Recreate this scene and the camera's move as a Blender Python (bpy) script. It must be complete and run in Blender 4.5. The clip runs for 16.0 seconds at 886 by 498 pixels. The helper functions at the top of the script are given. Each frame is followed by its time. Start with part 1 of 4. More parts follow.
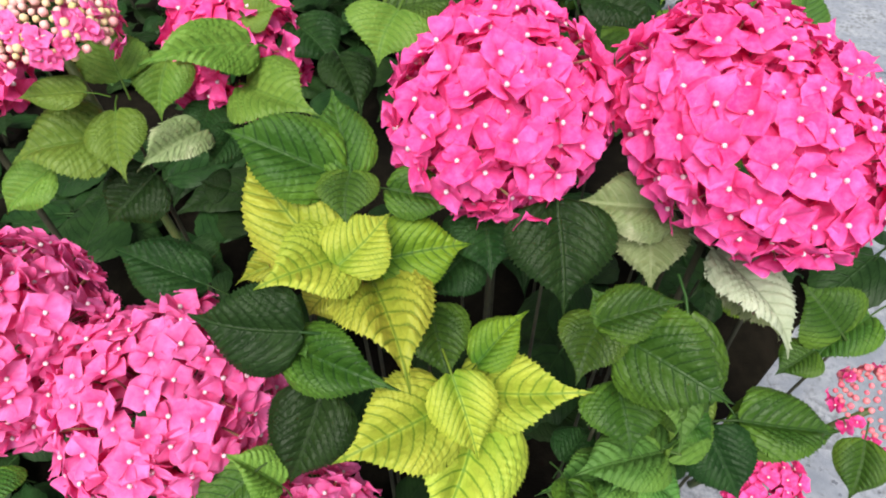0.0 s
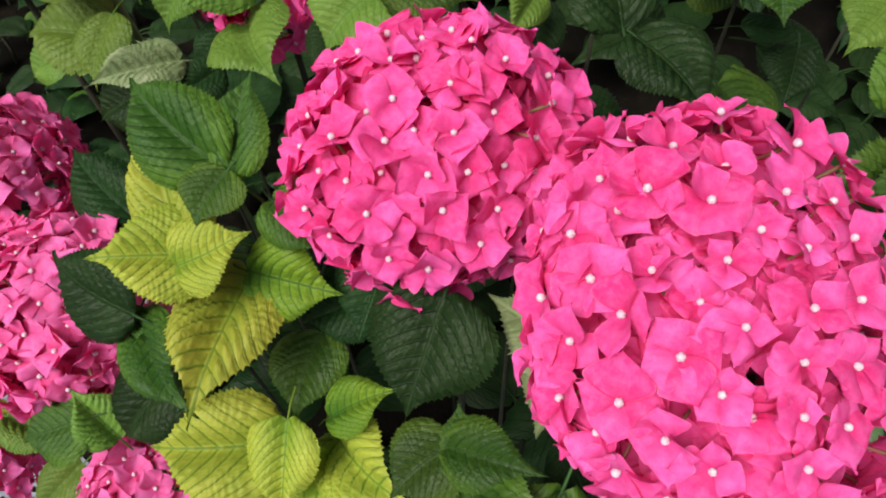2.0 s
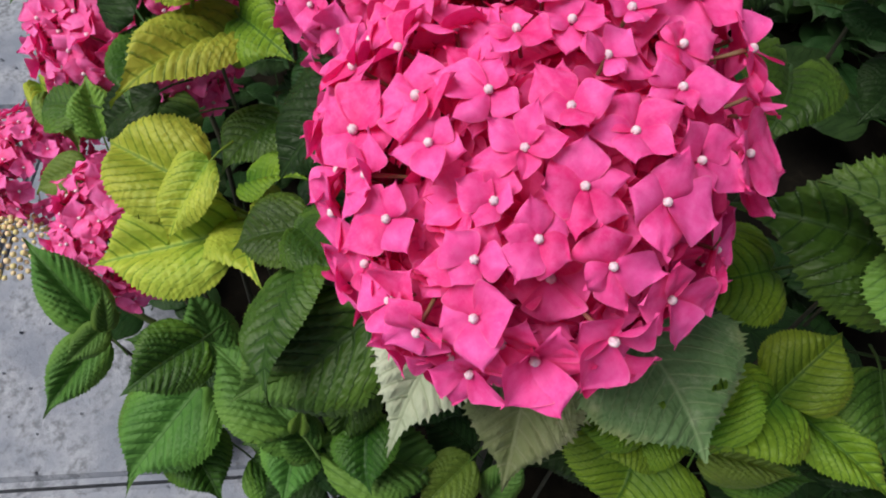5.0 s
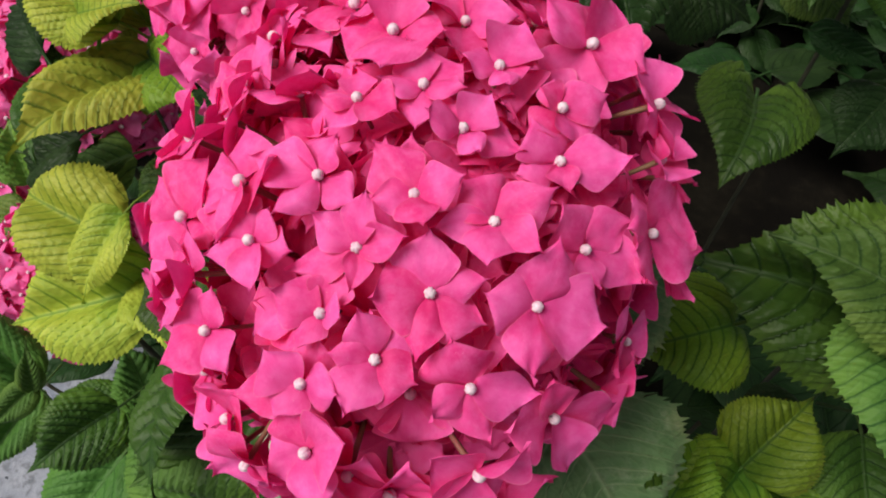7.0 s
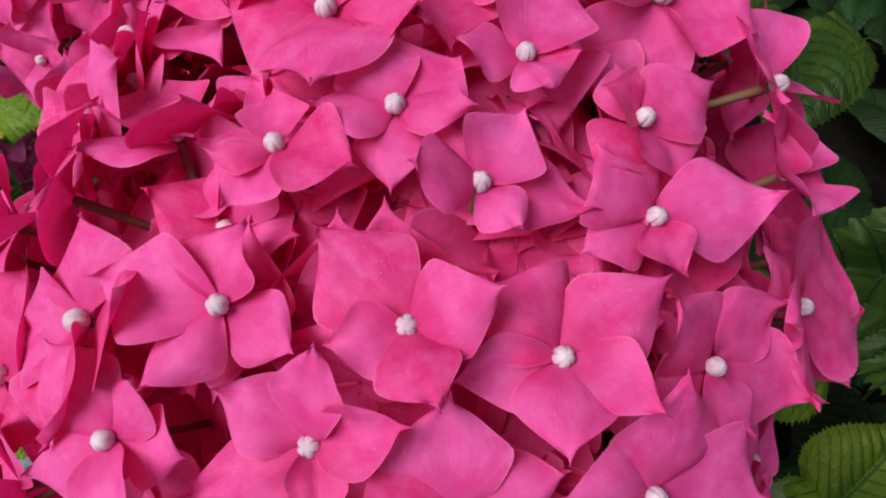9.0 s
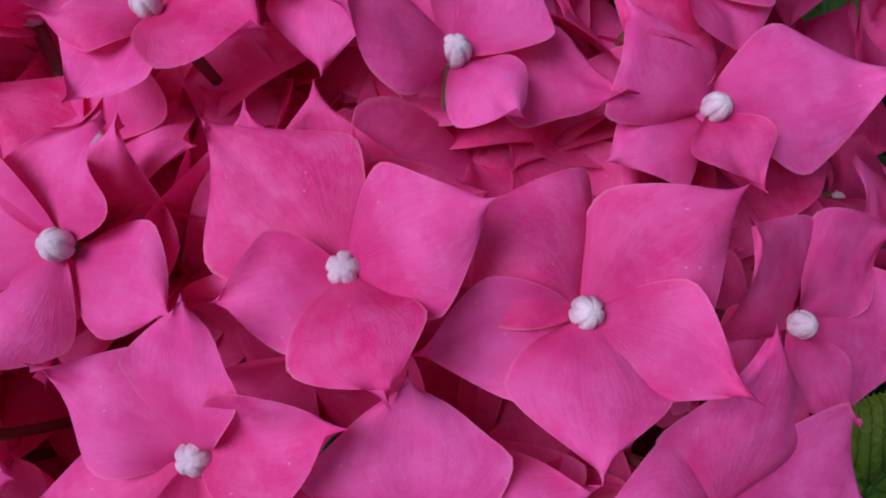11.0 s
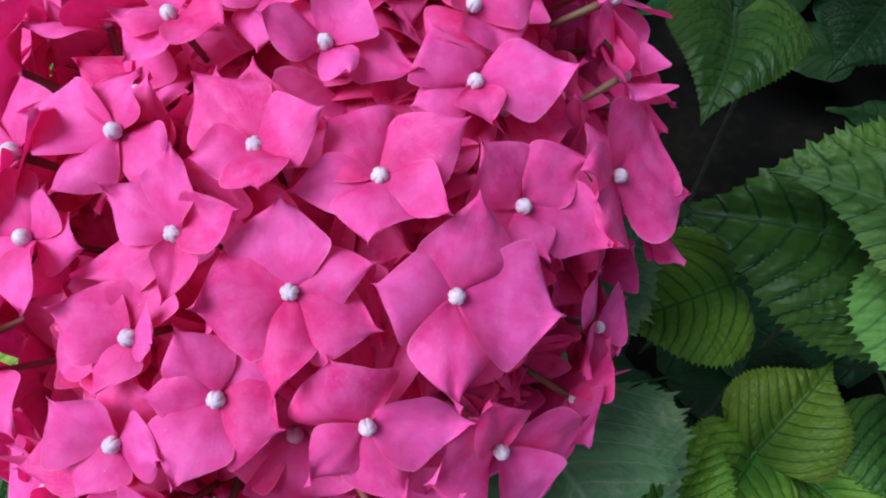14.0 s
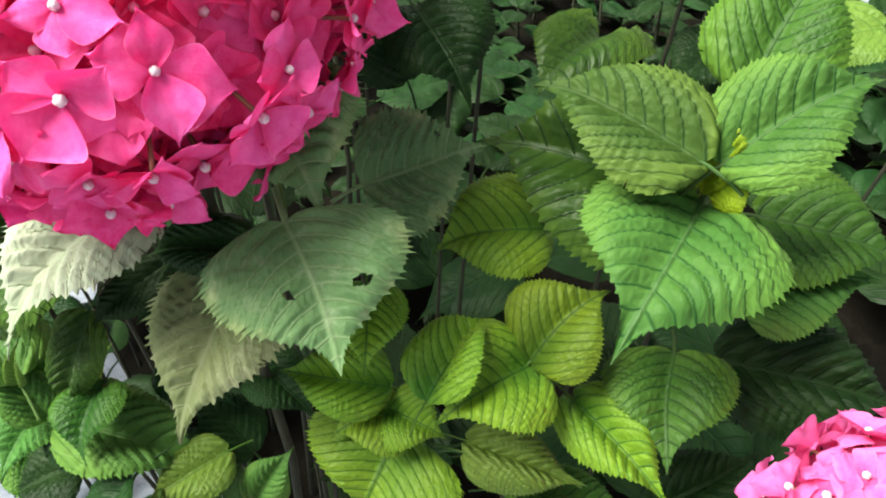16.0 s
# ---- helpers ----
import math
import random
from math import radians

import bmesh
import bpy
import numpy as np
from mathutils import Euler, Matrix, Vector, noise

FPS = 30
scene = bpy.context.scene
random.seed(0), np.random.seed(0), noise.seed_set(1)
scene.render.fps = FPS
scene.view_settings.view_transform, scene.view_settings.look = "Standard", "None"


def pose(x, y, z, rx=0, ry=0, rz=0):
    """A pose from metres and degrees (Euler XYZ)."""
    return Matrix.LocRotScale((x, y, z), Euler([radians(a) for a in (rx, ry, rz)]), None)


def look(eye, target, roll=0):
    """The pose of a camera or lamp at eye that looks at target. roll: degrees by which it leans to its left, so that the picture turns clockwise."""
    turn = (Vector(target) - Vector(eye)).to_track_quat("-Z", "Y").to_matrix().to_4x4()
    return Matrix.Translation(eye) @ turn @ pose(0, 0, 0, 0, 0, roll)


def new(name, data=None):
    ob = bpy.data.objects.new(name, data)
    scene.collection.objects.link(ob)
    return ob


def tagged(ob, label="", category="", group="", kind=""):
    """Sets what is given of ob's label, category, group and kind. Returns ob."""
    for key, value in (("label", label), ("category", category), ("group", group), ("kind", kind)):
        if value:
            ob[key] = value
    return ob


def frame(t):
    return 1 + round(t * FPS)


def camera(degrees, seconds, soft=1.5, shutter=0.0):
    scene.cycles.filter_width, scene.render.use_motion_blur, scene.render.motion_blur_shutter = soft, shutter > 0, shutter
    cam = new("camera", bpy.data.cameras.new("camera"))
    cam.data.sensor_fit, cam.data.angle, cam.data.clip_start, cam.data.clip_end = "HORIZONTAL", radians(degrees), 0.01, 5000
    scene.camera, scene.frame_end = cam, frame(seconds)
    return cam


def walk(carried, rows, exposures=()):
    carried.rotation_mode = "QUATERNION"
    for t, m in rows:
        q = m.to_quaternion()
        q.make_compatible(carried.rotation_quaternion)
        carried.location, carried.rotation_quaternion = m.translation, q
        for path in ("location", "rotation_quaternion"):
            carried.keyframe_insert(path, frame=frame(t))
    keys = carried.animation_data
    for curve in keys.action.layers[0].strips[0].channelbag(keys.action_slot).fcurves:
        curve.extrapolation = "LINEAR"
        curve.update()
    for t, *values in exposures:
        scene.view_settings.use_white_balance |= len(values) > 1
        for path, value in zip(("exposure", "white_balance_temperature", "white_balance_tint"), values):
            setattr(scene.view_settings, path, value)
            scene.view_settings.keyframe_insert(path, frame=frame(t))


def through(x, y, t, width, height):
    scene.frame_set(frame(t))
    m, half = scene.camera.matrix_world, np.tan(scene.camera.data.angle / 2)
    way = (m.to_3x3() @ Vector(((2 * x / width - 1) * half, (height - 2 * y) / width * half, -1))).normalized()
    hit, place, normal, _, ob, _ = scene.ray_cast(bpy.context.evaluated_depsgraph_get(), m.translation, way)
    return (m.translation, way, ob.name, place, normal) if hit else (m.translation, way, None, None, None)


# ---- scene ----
# ---- camera ----
cam = camera(62.6, 16.0, 2.0)
METRES, EYE, TILT, LEAN, TURN = 1.35, 1.0, -45.0, 0.0, 0.0
ROWS = [
    (0.0, 0.0, 0.0, 0.0, 0.0, 0.0, -0.0),
    (0.3, 0.0219, -0.0336, 0.023, 2.92, -3.03, -3.34),
    (0.5, 0.0354, -0.0273, 0.0479, 5.21, -5.02, -6.08),
    (0.7, 0.0496, 0.0037, 0.0701, 7.4, -6.02, -9.44),
    (1.0, 0.0904, 0.0488, 0.0995, 9.81, -11.51, -10.89),
    (1.2, 0.1067, 0.0681, 0.1079, 10.87, -12.01, -12.31),
    (1.5, 0.1249, 0.099, 0.1104, 13.95, -11.69, -12.97),
    (1.8, 0.1412, 0.1037, 0.1071, 20.15, -11.8, -17.29),
    (2.0, 0.1512, 0.1043, 0.1051, 22.67, -12.34, -19.39),
    (2.2, 0.16, 0.098, 0.1078, 22.79, -12.82, -19.79),
    (2.5, 0.1798, 0.0996, 0.1101, 24.81, -11.74, -21.65),
    (2.7, 0.1953, 0.097, 0.1115, 26.13, -11.45, -21.68),
    (3.0, 0.2316, 0.0917, 0.1074, 30.22, -12.49, -26.2),
    (3.2, 0.2383, 0.1015, 0.1069, 32.34, -14.11, -27.78),
    (3.5, 0.2269, 0.1328, 0.126, 37.31, -18.36, -31.76),
    (3.7, 0.219, 0.1474, 0.1442, 41.26, -21.49, -33.26),
    (4.0, 0.2211, 0.1484, 0.1525, 43.14, -20.39, -36.4),
    (4.2, 0.2315, 0.1525, 0.1503, 44.61, -21.69, -34.82),
    (4.5, 0.257, 0.1607, 0.1238, 47.51, -23.26, -38.21),
    (4.7, 0.2719, 0.1667, 0.104, 48.84, -23.83, -40.28),
    (5.0, 0.2878, 0.1775, 0.092, 48.48, -23.71, -41.23),
    (5.2, 0.297, 0.1818, 0.1021, 48.02, -22.23, -41.06),
    (7.3, 0.2689, 0.2291, 0.1255, 49.87, -24.82, -39.03),
    (7.5, 0.2638, 0.2343, 0.1246, 48.74, -24.63, -38.98),
    (7.8, 0.2518, 0.244, 0.1208, 47.11, -23.96, -38.07),
    (8.0, 0.2429, 0.2489, 0.1198, 46.67, -24.53, -37.47),
    (8.2, 0.2343, 0.2544, 0.1196, 45.37, -23.94, -36.22),
    (10.3, 0.2127, 0.2909, 0.1075, 41.66, -25.11, -33.99),
    (10.5, 0.2122, 0.2923, 0.1056, 42.38, -25.34, -33.92),
    (11.0, 0.2105, 0.2982, 0.1056, 42.05, -25.44, -33.3),
    (11.5, 0.2116, 0.2991, 0.1057, 42.22, -25.48, -33.28),
    (12.0, 0.2148, 0.3013, 0.1068, 42.66, -25.78, -32.91),
    (12.5, 0.2161, 0.2989, 0.1084, 43.11, -25.8, -32.94),
    (13.0, 0.2184, 0.2943, 0.1109, 43.8, -25.82, -33.13),
    (13.5, 0.2317, 0.289, 0.1165, 44.95, -25.18, -33.42),
    (14.0, 0.259, 0.2727, 0.1197, 45.93, -23.77, -34.89),
    (14.2, 0.2757, 0.265, 0.1213, 44.2, -20.95, -34.81),
    (14.5, 0.3179, 0.2469, 0.1317, 45.89, -20.44, -34.4),
    (14.7, 0.3551, 0.2183, 0.1408, 47.92, -20.32, -34.95),
    (15.0, 0.3719, 0.2096, 0.142, 49.5, -19.34, -37.48),
    (15.2, 0.3624, 0.2217, 0.1435, 49.97, -20.63, -38.41),
    (15.5, 0.3666, 0.2472, 0.1388, 54.17, -21.46, -37.67),
    (15.8, 0.3814, 0.285, 0.1257, 57.31, -21.52, -41.68),
    (16.0, 0.3926, 0.3131, 0.1175, 57.29, -18.0, -42.43),
]
walk(
    cam,
    [(t, pose(0, 0, EYE, TILT, LEAN, TURN) @ pose(METRES * x, METRES * y, METRES * z, 90 + pitch, roll, yaw)) for t, x, y, z, yaw, pitch, roll in ROWS],
    exposures=[
        (0.0, 0.3, 6800, 8), (0.5, 0.3, 6800, 8), (1.0, -0.2, 6800, 8), (1.5, -0.15, 6800, 10), (3.5, -0.35, 6600, 10), (5.0, -0.3, 6700, 10), (8.0, -0.4, 7000, 10),
        (10.3, -1.0, 5500, 20), (11.5, -1.0, 5500, 20), (12.3, -0.55, 5400, 16), (13.5, -0.5, 5300, 8), (14.0, -0.35, 5200, 6), (14.5, 0.62, 5900, -4), (15.0, 0.68, 6200, 2), (15.5, 0.72, 6700, 0), (16.0, 1.1, 6900, 0),
    ],
)

# ---- daylight: a bright, hazy sky with a soft high sun ----
world = bpy.data.worlds.new("sky")
scene.world = world
world.use_nodes = True
wn = world.node_tree.nodes
sky = wn.new("ShaderNodeTexSky")
sky.sky_type, sky.sun_disc = "NISHITA", False
sky.sun_elevation, sky.sun_rotation = radians(54), radians(190)
sky.dust_density = 3.0
wn["Background"].inputs["Strength"].default_value = 0.085
haze = wn.new("ShaderNodeHueSaturation")
haze.inputs["Saturation"].default_value = 0.5
world.node_tree.links.new(sky.outputs[0], haze.inputs["Color"])
world.node_tree.links.new(haze.outputs[0], wn["Background"].inputs["Color"])
sun = new("sun", bpy.data.lights.new("sun", "SUN"))
sun.data.energy, sun.data.angle, sun.data.color = 5.0, radians(36), (1.0, 0.97, 0.92)
sun.matrix_world = look((-0.22, -1.2, 1.7), (0, 0, 0))


# ---- materials ----
class Nodes:
    """Short hand for building a node material."""

    def __init__(self, name):
        self.mat = bpy.data.materials.new(name)
        self.mat.use_nodes = True
        self.tree = self.mat.node_tree
        self.tree.nodes.clear()
        self.out = self.node("ShaderNodeOutputMaterial")

    def node(self, kind, **settings):
        n = self.tree.nodes.new(kind)
        for key, value in settings.items():
            if key == "noise_dimensions":
                n.noise_dimensions = value
            elif key == "feature":
                n.feature = value
            elif key == "voronoi_dimensions":
                n.voronoi_dimensions = value
        return n

    def put(self, socket, value):
        if hasattr(value, "is_linked"):
            self.tree.links.new(value, socket)
        else:
            socket.default_value = value

    def math(self, op, a, b=0.0, c=0.0):
        n = self.node("ShaderNodeMath")
        n.operation = op
        for i, v in enumerate((a, b, c)):
            self.put(n.inputs[i], v)
        return n.outputs[0]

    def mix(self, fac, a, b, blend="MIX"):
        n = self.node("ShaderNodeMixRGB")
        n.blend_type = blend
        self.put(n.inputs[0], fac)
        self.put(n.inputs[1], a)
        self.put(n.inputs[2], b)
        return n.outputs[0]

    def noise(self, vector, scale, detail=3.0, rough=0.55):
        n = self.node("ShaderNodeTexNoise")
        if vector is not None:
            self.put(n.inputs["Vector"], vector)
        n.inputs["Scale"].default_value, n.inputs["Detail"].default_value, n.inputs["Roughness"].default_value = scale, detail, rough
        return n.outputs["Fac"]

    def ramp(self, fac, low, high):
        n = self.node("ShaderNodeMapRange")
        n.interpolation_type = "SMOOTHSTEP"
        self.put(n.inputs[0], fac)
        n.inputs[1].default_value, n.inputs[2].default_value = low, high
        return n.outputs[0]

    def combine(self, x, y, z=0.0):
        n = self.node("ShaderNodeCombineXYZ")
        for i, v in enumerate((x, y, z)):
            self.put(n.inputs[i], v)
        return n.outputs[0]

    def random(self):
        a, b = self.node("ShaderNodeObjectInfo").outputs["Random"], self.node("ShaderNodeNewGeometry").outputs["Random Per Island"]
        return self.math("FRACT", self.math("ADD", a, b))

    def uv(self):
        s = self.node("ShaderNodeSeparateXYZ")
        self.put(s.inputs[0], self.node("ShaderNodeTexCoord").outputs["UV"])
        return s.outputs[0], s.outputs[1]

    def place(self):
        return self.node("ShaderNodeNewGeometry").outputs["Position"]

    def finish(self, colour, rough, bump=None, strength=0.3, distance=0.002, see_through=0.0, glow_colour=None, spec=0.5, sheen=0.0):
        b = self.node("ShaderNodeBsdfPrincipled")
        self.put(b.inputs["Base Color"], colour)
        self.put(b.inputs["Roughness"], rough)
        b.inputs["Specular IOR Level"].default_value = spec
        b.inputs["Sheen Weight"].default_value = sheen
        last = b.outputs[0]
        normal = None
        if bump is not None:
            n = self.node("ShaderNodeBump")
            n.inputs["Strength"].default_value, n.inputs["Distance"].default_value = strength, distance
            self.put(n.inputs["Height"], bump)
            normal = n.outputs[0]
            self.put(b.inputs["Normal"], normal)
        if see_through:
            t = self.node("ShaderNodeBsdfTranslucent")
            self.put(t.inputs["Color"], glow_colour if glow_colour is not None else colour)
            m = self.node("ShaderNodeMixShader")
            m.inputs[0].default_value = see_through
            self.put(m.inputs[1], last)
            self.put(m.inputs[2], t.outputs[0])
            last = m.outputs[0]
        self.put(self.out.inputs[0], last)
        return self.mat


def leaf_material(name, blade, other, vein, vein_amount, rough, through, blotch=None, spec=0.25, rib=None, heart=None, margin=None):
    """A quilted hydrangea leaf: u runs from stalk to tip, v across with the midrib at 0.5."""
    m = Nodes(name)
    u, v = m.uv()
    rnd = m.random()
    side = m.math("MULTIPLY", m.math("ABSOLUTE", m.math("SUBTRACT", v, 0.5)), 2.0)
    pos = m.place()
    seed = m.math("MULTIPLY", rnd, 50.0)
    wob = m.math("MULTIPLY", m.math("SUBTRACT", m.noise(m.combine(m.math("MULTIPLY", u, 5.0), m.math("MULTIPLY", v, 5.0), seed), 1.0, 2), 0.5), 0.05)
    lean = m.math("MULTIPLY", side, m.math("ADD", m.math("MULTIPLY", side, 0.30), 0.22))
    s = m.math("MULTIPLY", m.math("ADD", m.math("SUBTRACT", u, lean), wob), 9.0)
    saw = m.math("ABSOLUTE", m.math("SUBTRACT", m.math("FRACT", s), 0.5))
    side_vein = m.math("MULTIPLY", m.ramp(saw, 0.41, 0.5), m.ramp(side, 1.10, 0.50))
    mid = m.ramp(side, 0.045, 0.0)
    veins = m.math("MAXIMUM", side_vein, mid)
    # ladders of small cross veins from one side vein to the next, and puffed cells between them
    vor = m.node("ShaderNodeTexVoronoi", feature="DISTANCE_TO_EDGE", voronoi_dimensions="2D")
    m.put(vor.inputs["Vector"], m.combine(m.math("MULTIPLY", s, 1.4), m.math("ADD", m.math("MULTIPLY", v, 17.0), seed), 0.0))
    vor.inputs["Scale"].default_value = 1.0
    net = m.ramp(vor.outputs["Distance"], 0.12, 0.0)
    pillow = m.ramp(vor.outputs["Distance"], 0.0, 0.42)
    fine_net = m.noise(m.combine(m.math("MULTIPLY", u, 60.0), m.math("MULTIPLY", v, 45.0), seed), 1.0, 2)
    tone = m.noise(pos, 28, 4)
    base = m.mix(m.ramp(tone, 0.35, 0.7), blade, other)
    if heart is not None:
        mid_green = m.math("MULTIPLY", m.ramp(u, 0.62, 0.0), m.ramp(side, 0.75, 0.0))
        base = m.mix(m.math("MULTIPLY", mid_green, 0.85), base, heart)
    if margin is not None:
        reach = m.math("ADD", m.math("SINE", m.math("MULTIPLY", m.math("POWER", u, 0.8), 3.1)), 0.04)
        out = m.math("ADD", m.math("DIVIDE", side, reach), m.math("MULTIPLY", m.math("SUBTRACT", tone, 0.5), 0.5))
        base = m.mix(m.math("MULTIPLY", m.ramp(out, 0.45, 1.0), 0.6), base, margin)
    # wide band along the side veins: shading of the sunken creases painted in vein colour
    base = m.mix(m.math("MULTIPLY", m.ramp(saw, 0.3, 0.5), vein_amount * 0.35), base, vein)
    base = m.mix(m.math("MULTIPLY", veins, vein_amount * 0.9), base, vein)
    if rib is not None:
        base = m.mix(m.math("MULTIPLY", m.ramp(side, 0.026, 0.0), 0.4), base, rib)
    base = m.mix(m.math("MULTIPLY", net, vein_amount * 0.22), base, vein)
    if blotch is not None:
        rim = m.math("ADD", m.math("MULTIPLY", side, 0.45), m.math("MULTIPLY", u, 0.65))
        spot = m.ramp(m.math("ADD", rim, m.math("MULTIPLY", m.noise(pos, 45, 5, 0.65), 0.7)), 0.95, 1.35)
        base = m.mix(spot, base, blotch)
        dust = m.ramp(m.noise(pos, 90, 6, 0.7), 0.52, 0.75)
        base = m.mix(m.math("MULTIPLY", dust, 0.25), base, (0.40, 0.43, 0.32, 1))
    hsv = m.node("ShaderNodeHueSaturation")
    m.put(hsv.inputs["Color"], base)
    m.put(hsv.inputs["Value"], m.math("ADD", m.math("MULTIPLY", rnd, 0.4), 0.8))
    m.put(hsv.inputs["Hue"], m.math("ADD", m.math("MULTIPLY", rnd, 0.03), 0.485))
    fine = m.math("ADD", m.math("MULTIPLY", veins, -1.5), m.math("MULTIPLY", pillow, 0.5))
    fine = m.math("ADD", fine, m.math("MULTIPLY", fine_net, 0.35))
    return m.finish(hsv.outputs[0], m.math("ADD", m.math("MULTIPLY", tone, 0.2), rough), fine, 0.42, 0.0016, through, None, spec)


LEAF = {
    # dark: naturally dark leaves, lowered further so the inner bush's shade is in the colour
    "dark": leaf_material("leaf_dark_green_shaded", (0.010, 0.029, 0.008, 1), (0.018, 0.046, 0.012, 1), (0.004, 0.014, 0.004, 1), 0.7, 0.36, 0.08, None, 0.12, (0.045, 0.10, 0.028, 1)),
    "green": leaf_material("leaf_green", (0.032, 0.086, 0.011, 1), (0.054, 0.124, 0.017, 1), (0.007, 0.030, 0.006, 1), 0.9, 0.46, 0.15, None, 0.24, (0.10, 0.19, 0.05, 1), None, (0.095, 0.185, 0.018, 1)),
    "middle": leaf_material("leaf_soft_green", (0.044, 0.104, 0.019, 1), (0.064, 0.136, 0.026, 1), (0.012, 0.047, 0.010, 1), 0.9, 0.50, 0.15, None, 0.20, (0.13, 0.21, 0.07, 1), None, (0.135, 0.235, 0.040, 1)),
    "light": leaf_material("leaf_light_green", (0.105, 0.190, 0.028, 1), (0.145, 0.240, 0.040, 1), (0.045, 0.115, 0.018, 1), 0.55, 0.40, 0.18),
    "yellow": leaf_material("leaf_yellow_green", (0.42, 0.47, 0.060, 1), (0.30, 0.38, 0.042, 1), (0.075, 0.175, 0.014, 1), 0.85, 0.45, 0.25, None, 0.3, None, (0.15, 0.27, 0.022, 1)),
    "veined": leaf_material("leaf_young_veined", (0.160, 0.260, 0.020, 1), (0.110, 0.205, 0.016, 1), (0.012, 0.062, 0.008, 1), 0.8, 0.42, 0.2, None, 0.25, None, (0.045, 0.13, 0.014, 1)),
    "pale": leaf_material("leaf_pale_worn", (0.190, 0.240, 0.110, 1), (0.130, 0.180, 0.070, 1), (0.29, 0.33, 0.19, 1), 0.4, 0.50, 0.15, (0.48, 0.49, 0.33, 1)),
    "bleached": leaf_material("leaf_bleached", (0.46, 0.53, 0.40, 1), (0.34, 0.42, 0.29, 1), (0.20, 0.27, 0.15, 1), 0.5, 0.55, 0.15, (0.66, 0.70, 0.58, 1)),
    "old": leaf_material("leaf_old_dull", (0.070, 0.130, 0.048, 1), (0.120, 0.200, 0.080, 1), (0.24, 0.31, 0.16, 1), 0.4, 0.48, 0.12, (0.36, 0.37, 0.15, 1)),
}
LEAF["fresh"] = leaf_material("leaf_fresh_green", (0.060, 0.150, 0.028, 1), (0.085, 0.190, 0.040, 1), (0.022, 0.080, 0.014, 1), 0.6, 0.48, 0.2, None, 0.22, (0.15, 0.25, 0.08, 1), None, (0.12, 0.235, 0.035, 1))
LEAF["young"] = leaf_material("leaf_young_yellow", (0.27, 0.36, 0.018, 1), (0.20, 0.31, 0.016, 1), (0.09, 0.19, 0.012, 1), 0.5, 0.42, 0.3)
LEAF["deep"] = LEAF["heart"] = leaf_material("leaf_deep_green", (0.024, 0.068, 0.008, 1), (0.040, 0.094, 0.012, 1), (0.006, 0.028, 0.005, 1), 0.85, 0.40, 0.12, None, 0.25, (0.06, 0.13, 0.035, 1), None, (0.080, 0.165, 0.018, 1))


def petal_material(name, deep, bright):
    m = Nodes(name)
    u, v = m.uv()
    rnd = m.random()
    pos = m.place()
    seed = m.math("MULTIPLY", rnd, 40.0)
    fan = m.math("DIVIDE", m.math("MULTIPLY", m.math("SUBTRACT", v, 0.5), 9.0), m.math("ADD", u, 0.35))
    streak = m.noise(m.combine(m.math("MULTIPLY", u, 1.5), fan, seed), 3.2, 4)
    cloud = m.noise(pos, 230, 4)
    f = m.math("ADD", m.math("MULTIPLY", m.ramp(streak, 0.25, 0.75), 0.16), m.math("MULTIPLY", m.ramp(cloud, 0.3, 0.7), 0.46))
    f = m.math("ADD", f, m.math("MULTIPLY", rnd, 0.45))
    col = m.mix(f, deep, bright)
    # fine veins that fan out and fork
    line = m.math("ABSOLUTE", m.math("SUBTRACT", m.noise(m.combine(m.math("MULTIPLY", u, 2.4), fan, seed), 4.5, 2), 0.5))
    vein = m.math("MULTIPLY", m.ramp(line, 0.035, 0.0), m.ramp(u, 0.05, 0.3))
    col = m.mix(m.math("MULTIPLY", vein, 0.09), col, (0.96, 0.30, 0.60, 1))
    cells = m.ramp(m.noise(pos, 700, 3, 0.65), 0.5, 0.72)
    col = m.mix(m.math("MULTIPLY", cells, 0.16), col, (0.94, 0.30, 0.60, 1))
    fleck = m.ramp(m.noise(pos, 1500, 1), 0.76, 0.80)
    col = m.mix(m.math("MULTIPLY", fleck, 0.5), col, (0.92, 0.55, 0.70, 1))
    throat = m.ramp(u, 0.55, 0.04)
    col = m.mix(m.math("MULTIPLY", throat, 0.5), col, (0.60, 0.010, 0.13, 1))
    edge = m.ramp(m.math("ABSOLUTE", m.math("SUBTRACT", v, 0.5)), 0.475, 0.5)
    col = m.mix(m.math("MULTIPLY", edge, 0.32), col, (0.92, 0.38, 0.52, 1))
    hsv = m.node("ShaderNodeHueSaturation")
    m.put(hsv.inputs["Color"], col)
    m.put(hsv.inputs["Hue"], m.math("ADD", m.math("MULTIPLY", rnd, -0.012), 0.505))
    grain = m.math("ADD", m.math("MULTIPLY", streak, 0.5), m.math("MULTIPLY", m.noise(pos, 420, 3), 0.8))
    grain = m.math("ADD", grain, m.math("MULTIPLY", vein, -0.25))
    grain = m.math("ADD", grain, m.math("MULTIPLY", m.noise(pos, 150, 2), 1.6))
    return m.finish(hsv.outputs[0], 0.5, grain, 0.34, 0.0006, 0.26, (0.90, 0.014, 0.19, 1), 0.14, 0.0)


PETAL = petal_material("petal_pink", (0.77, 0.018, 0.23, 1), (0.98, 0.160, 0.51, 1))
PETAL_SOFT = petal_material("petal_soft_pink", (0.79, 0.080, 0.34, 1), (0.88, 0.22, 0.55, 1))


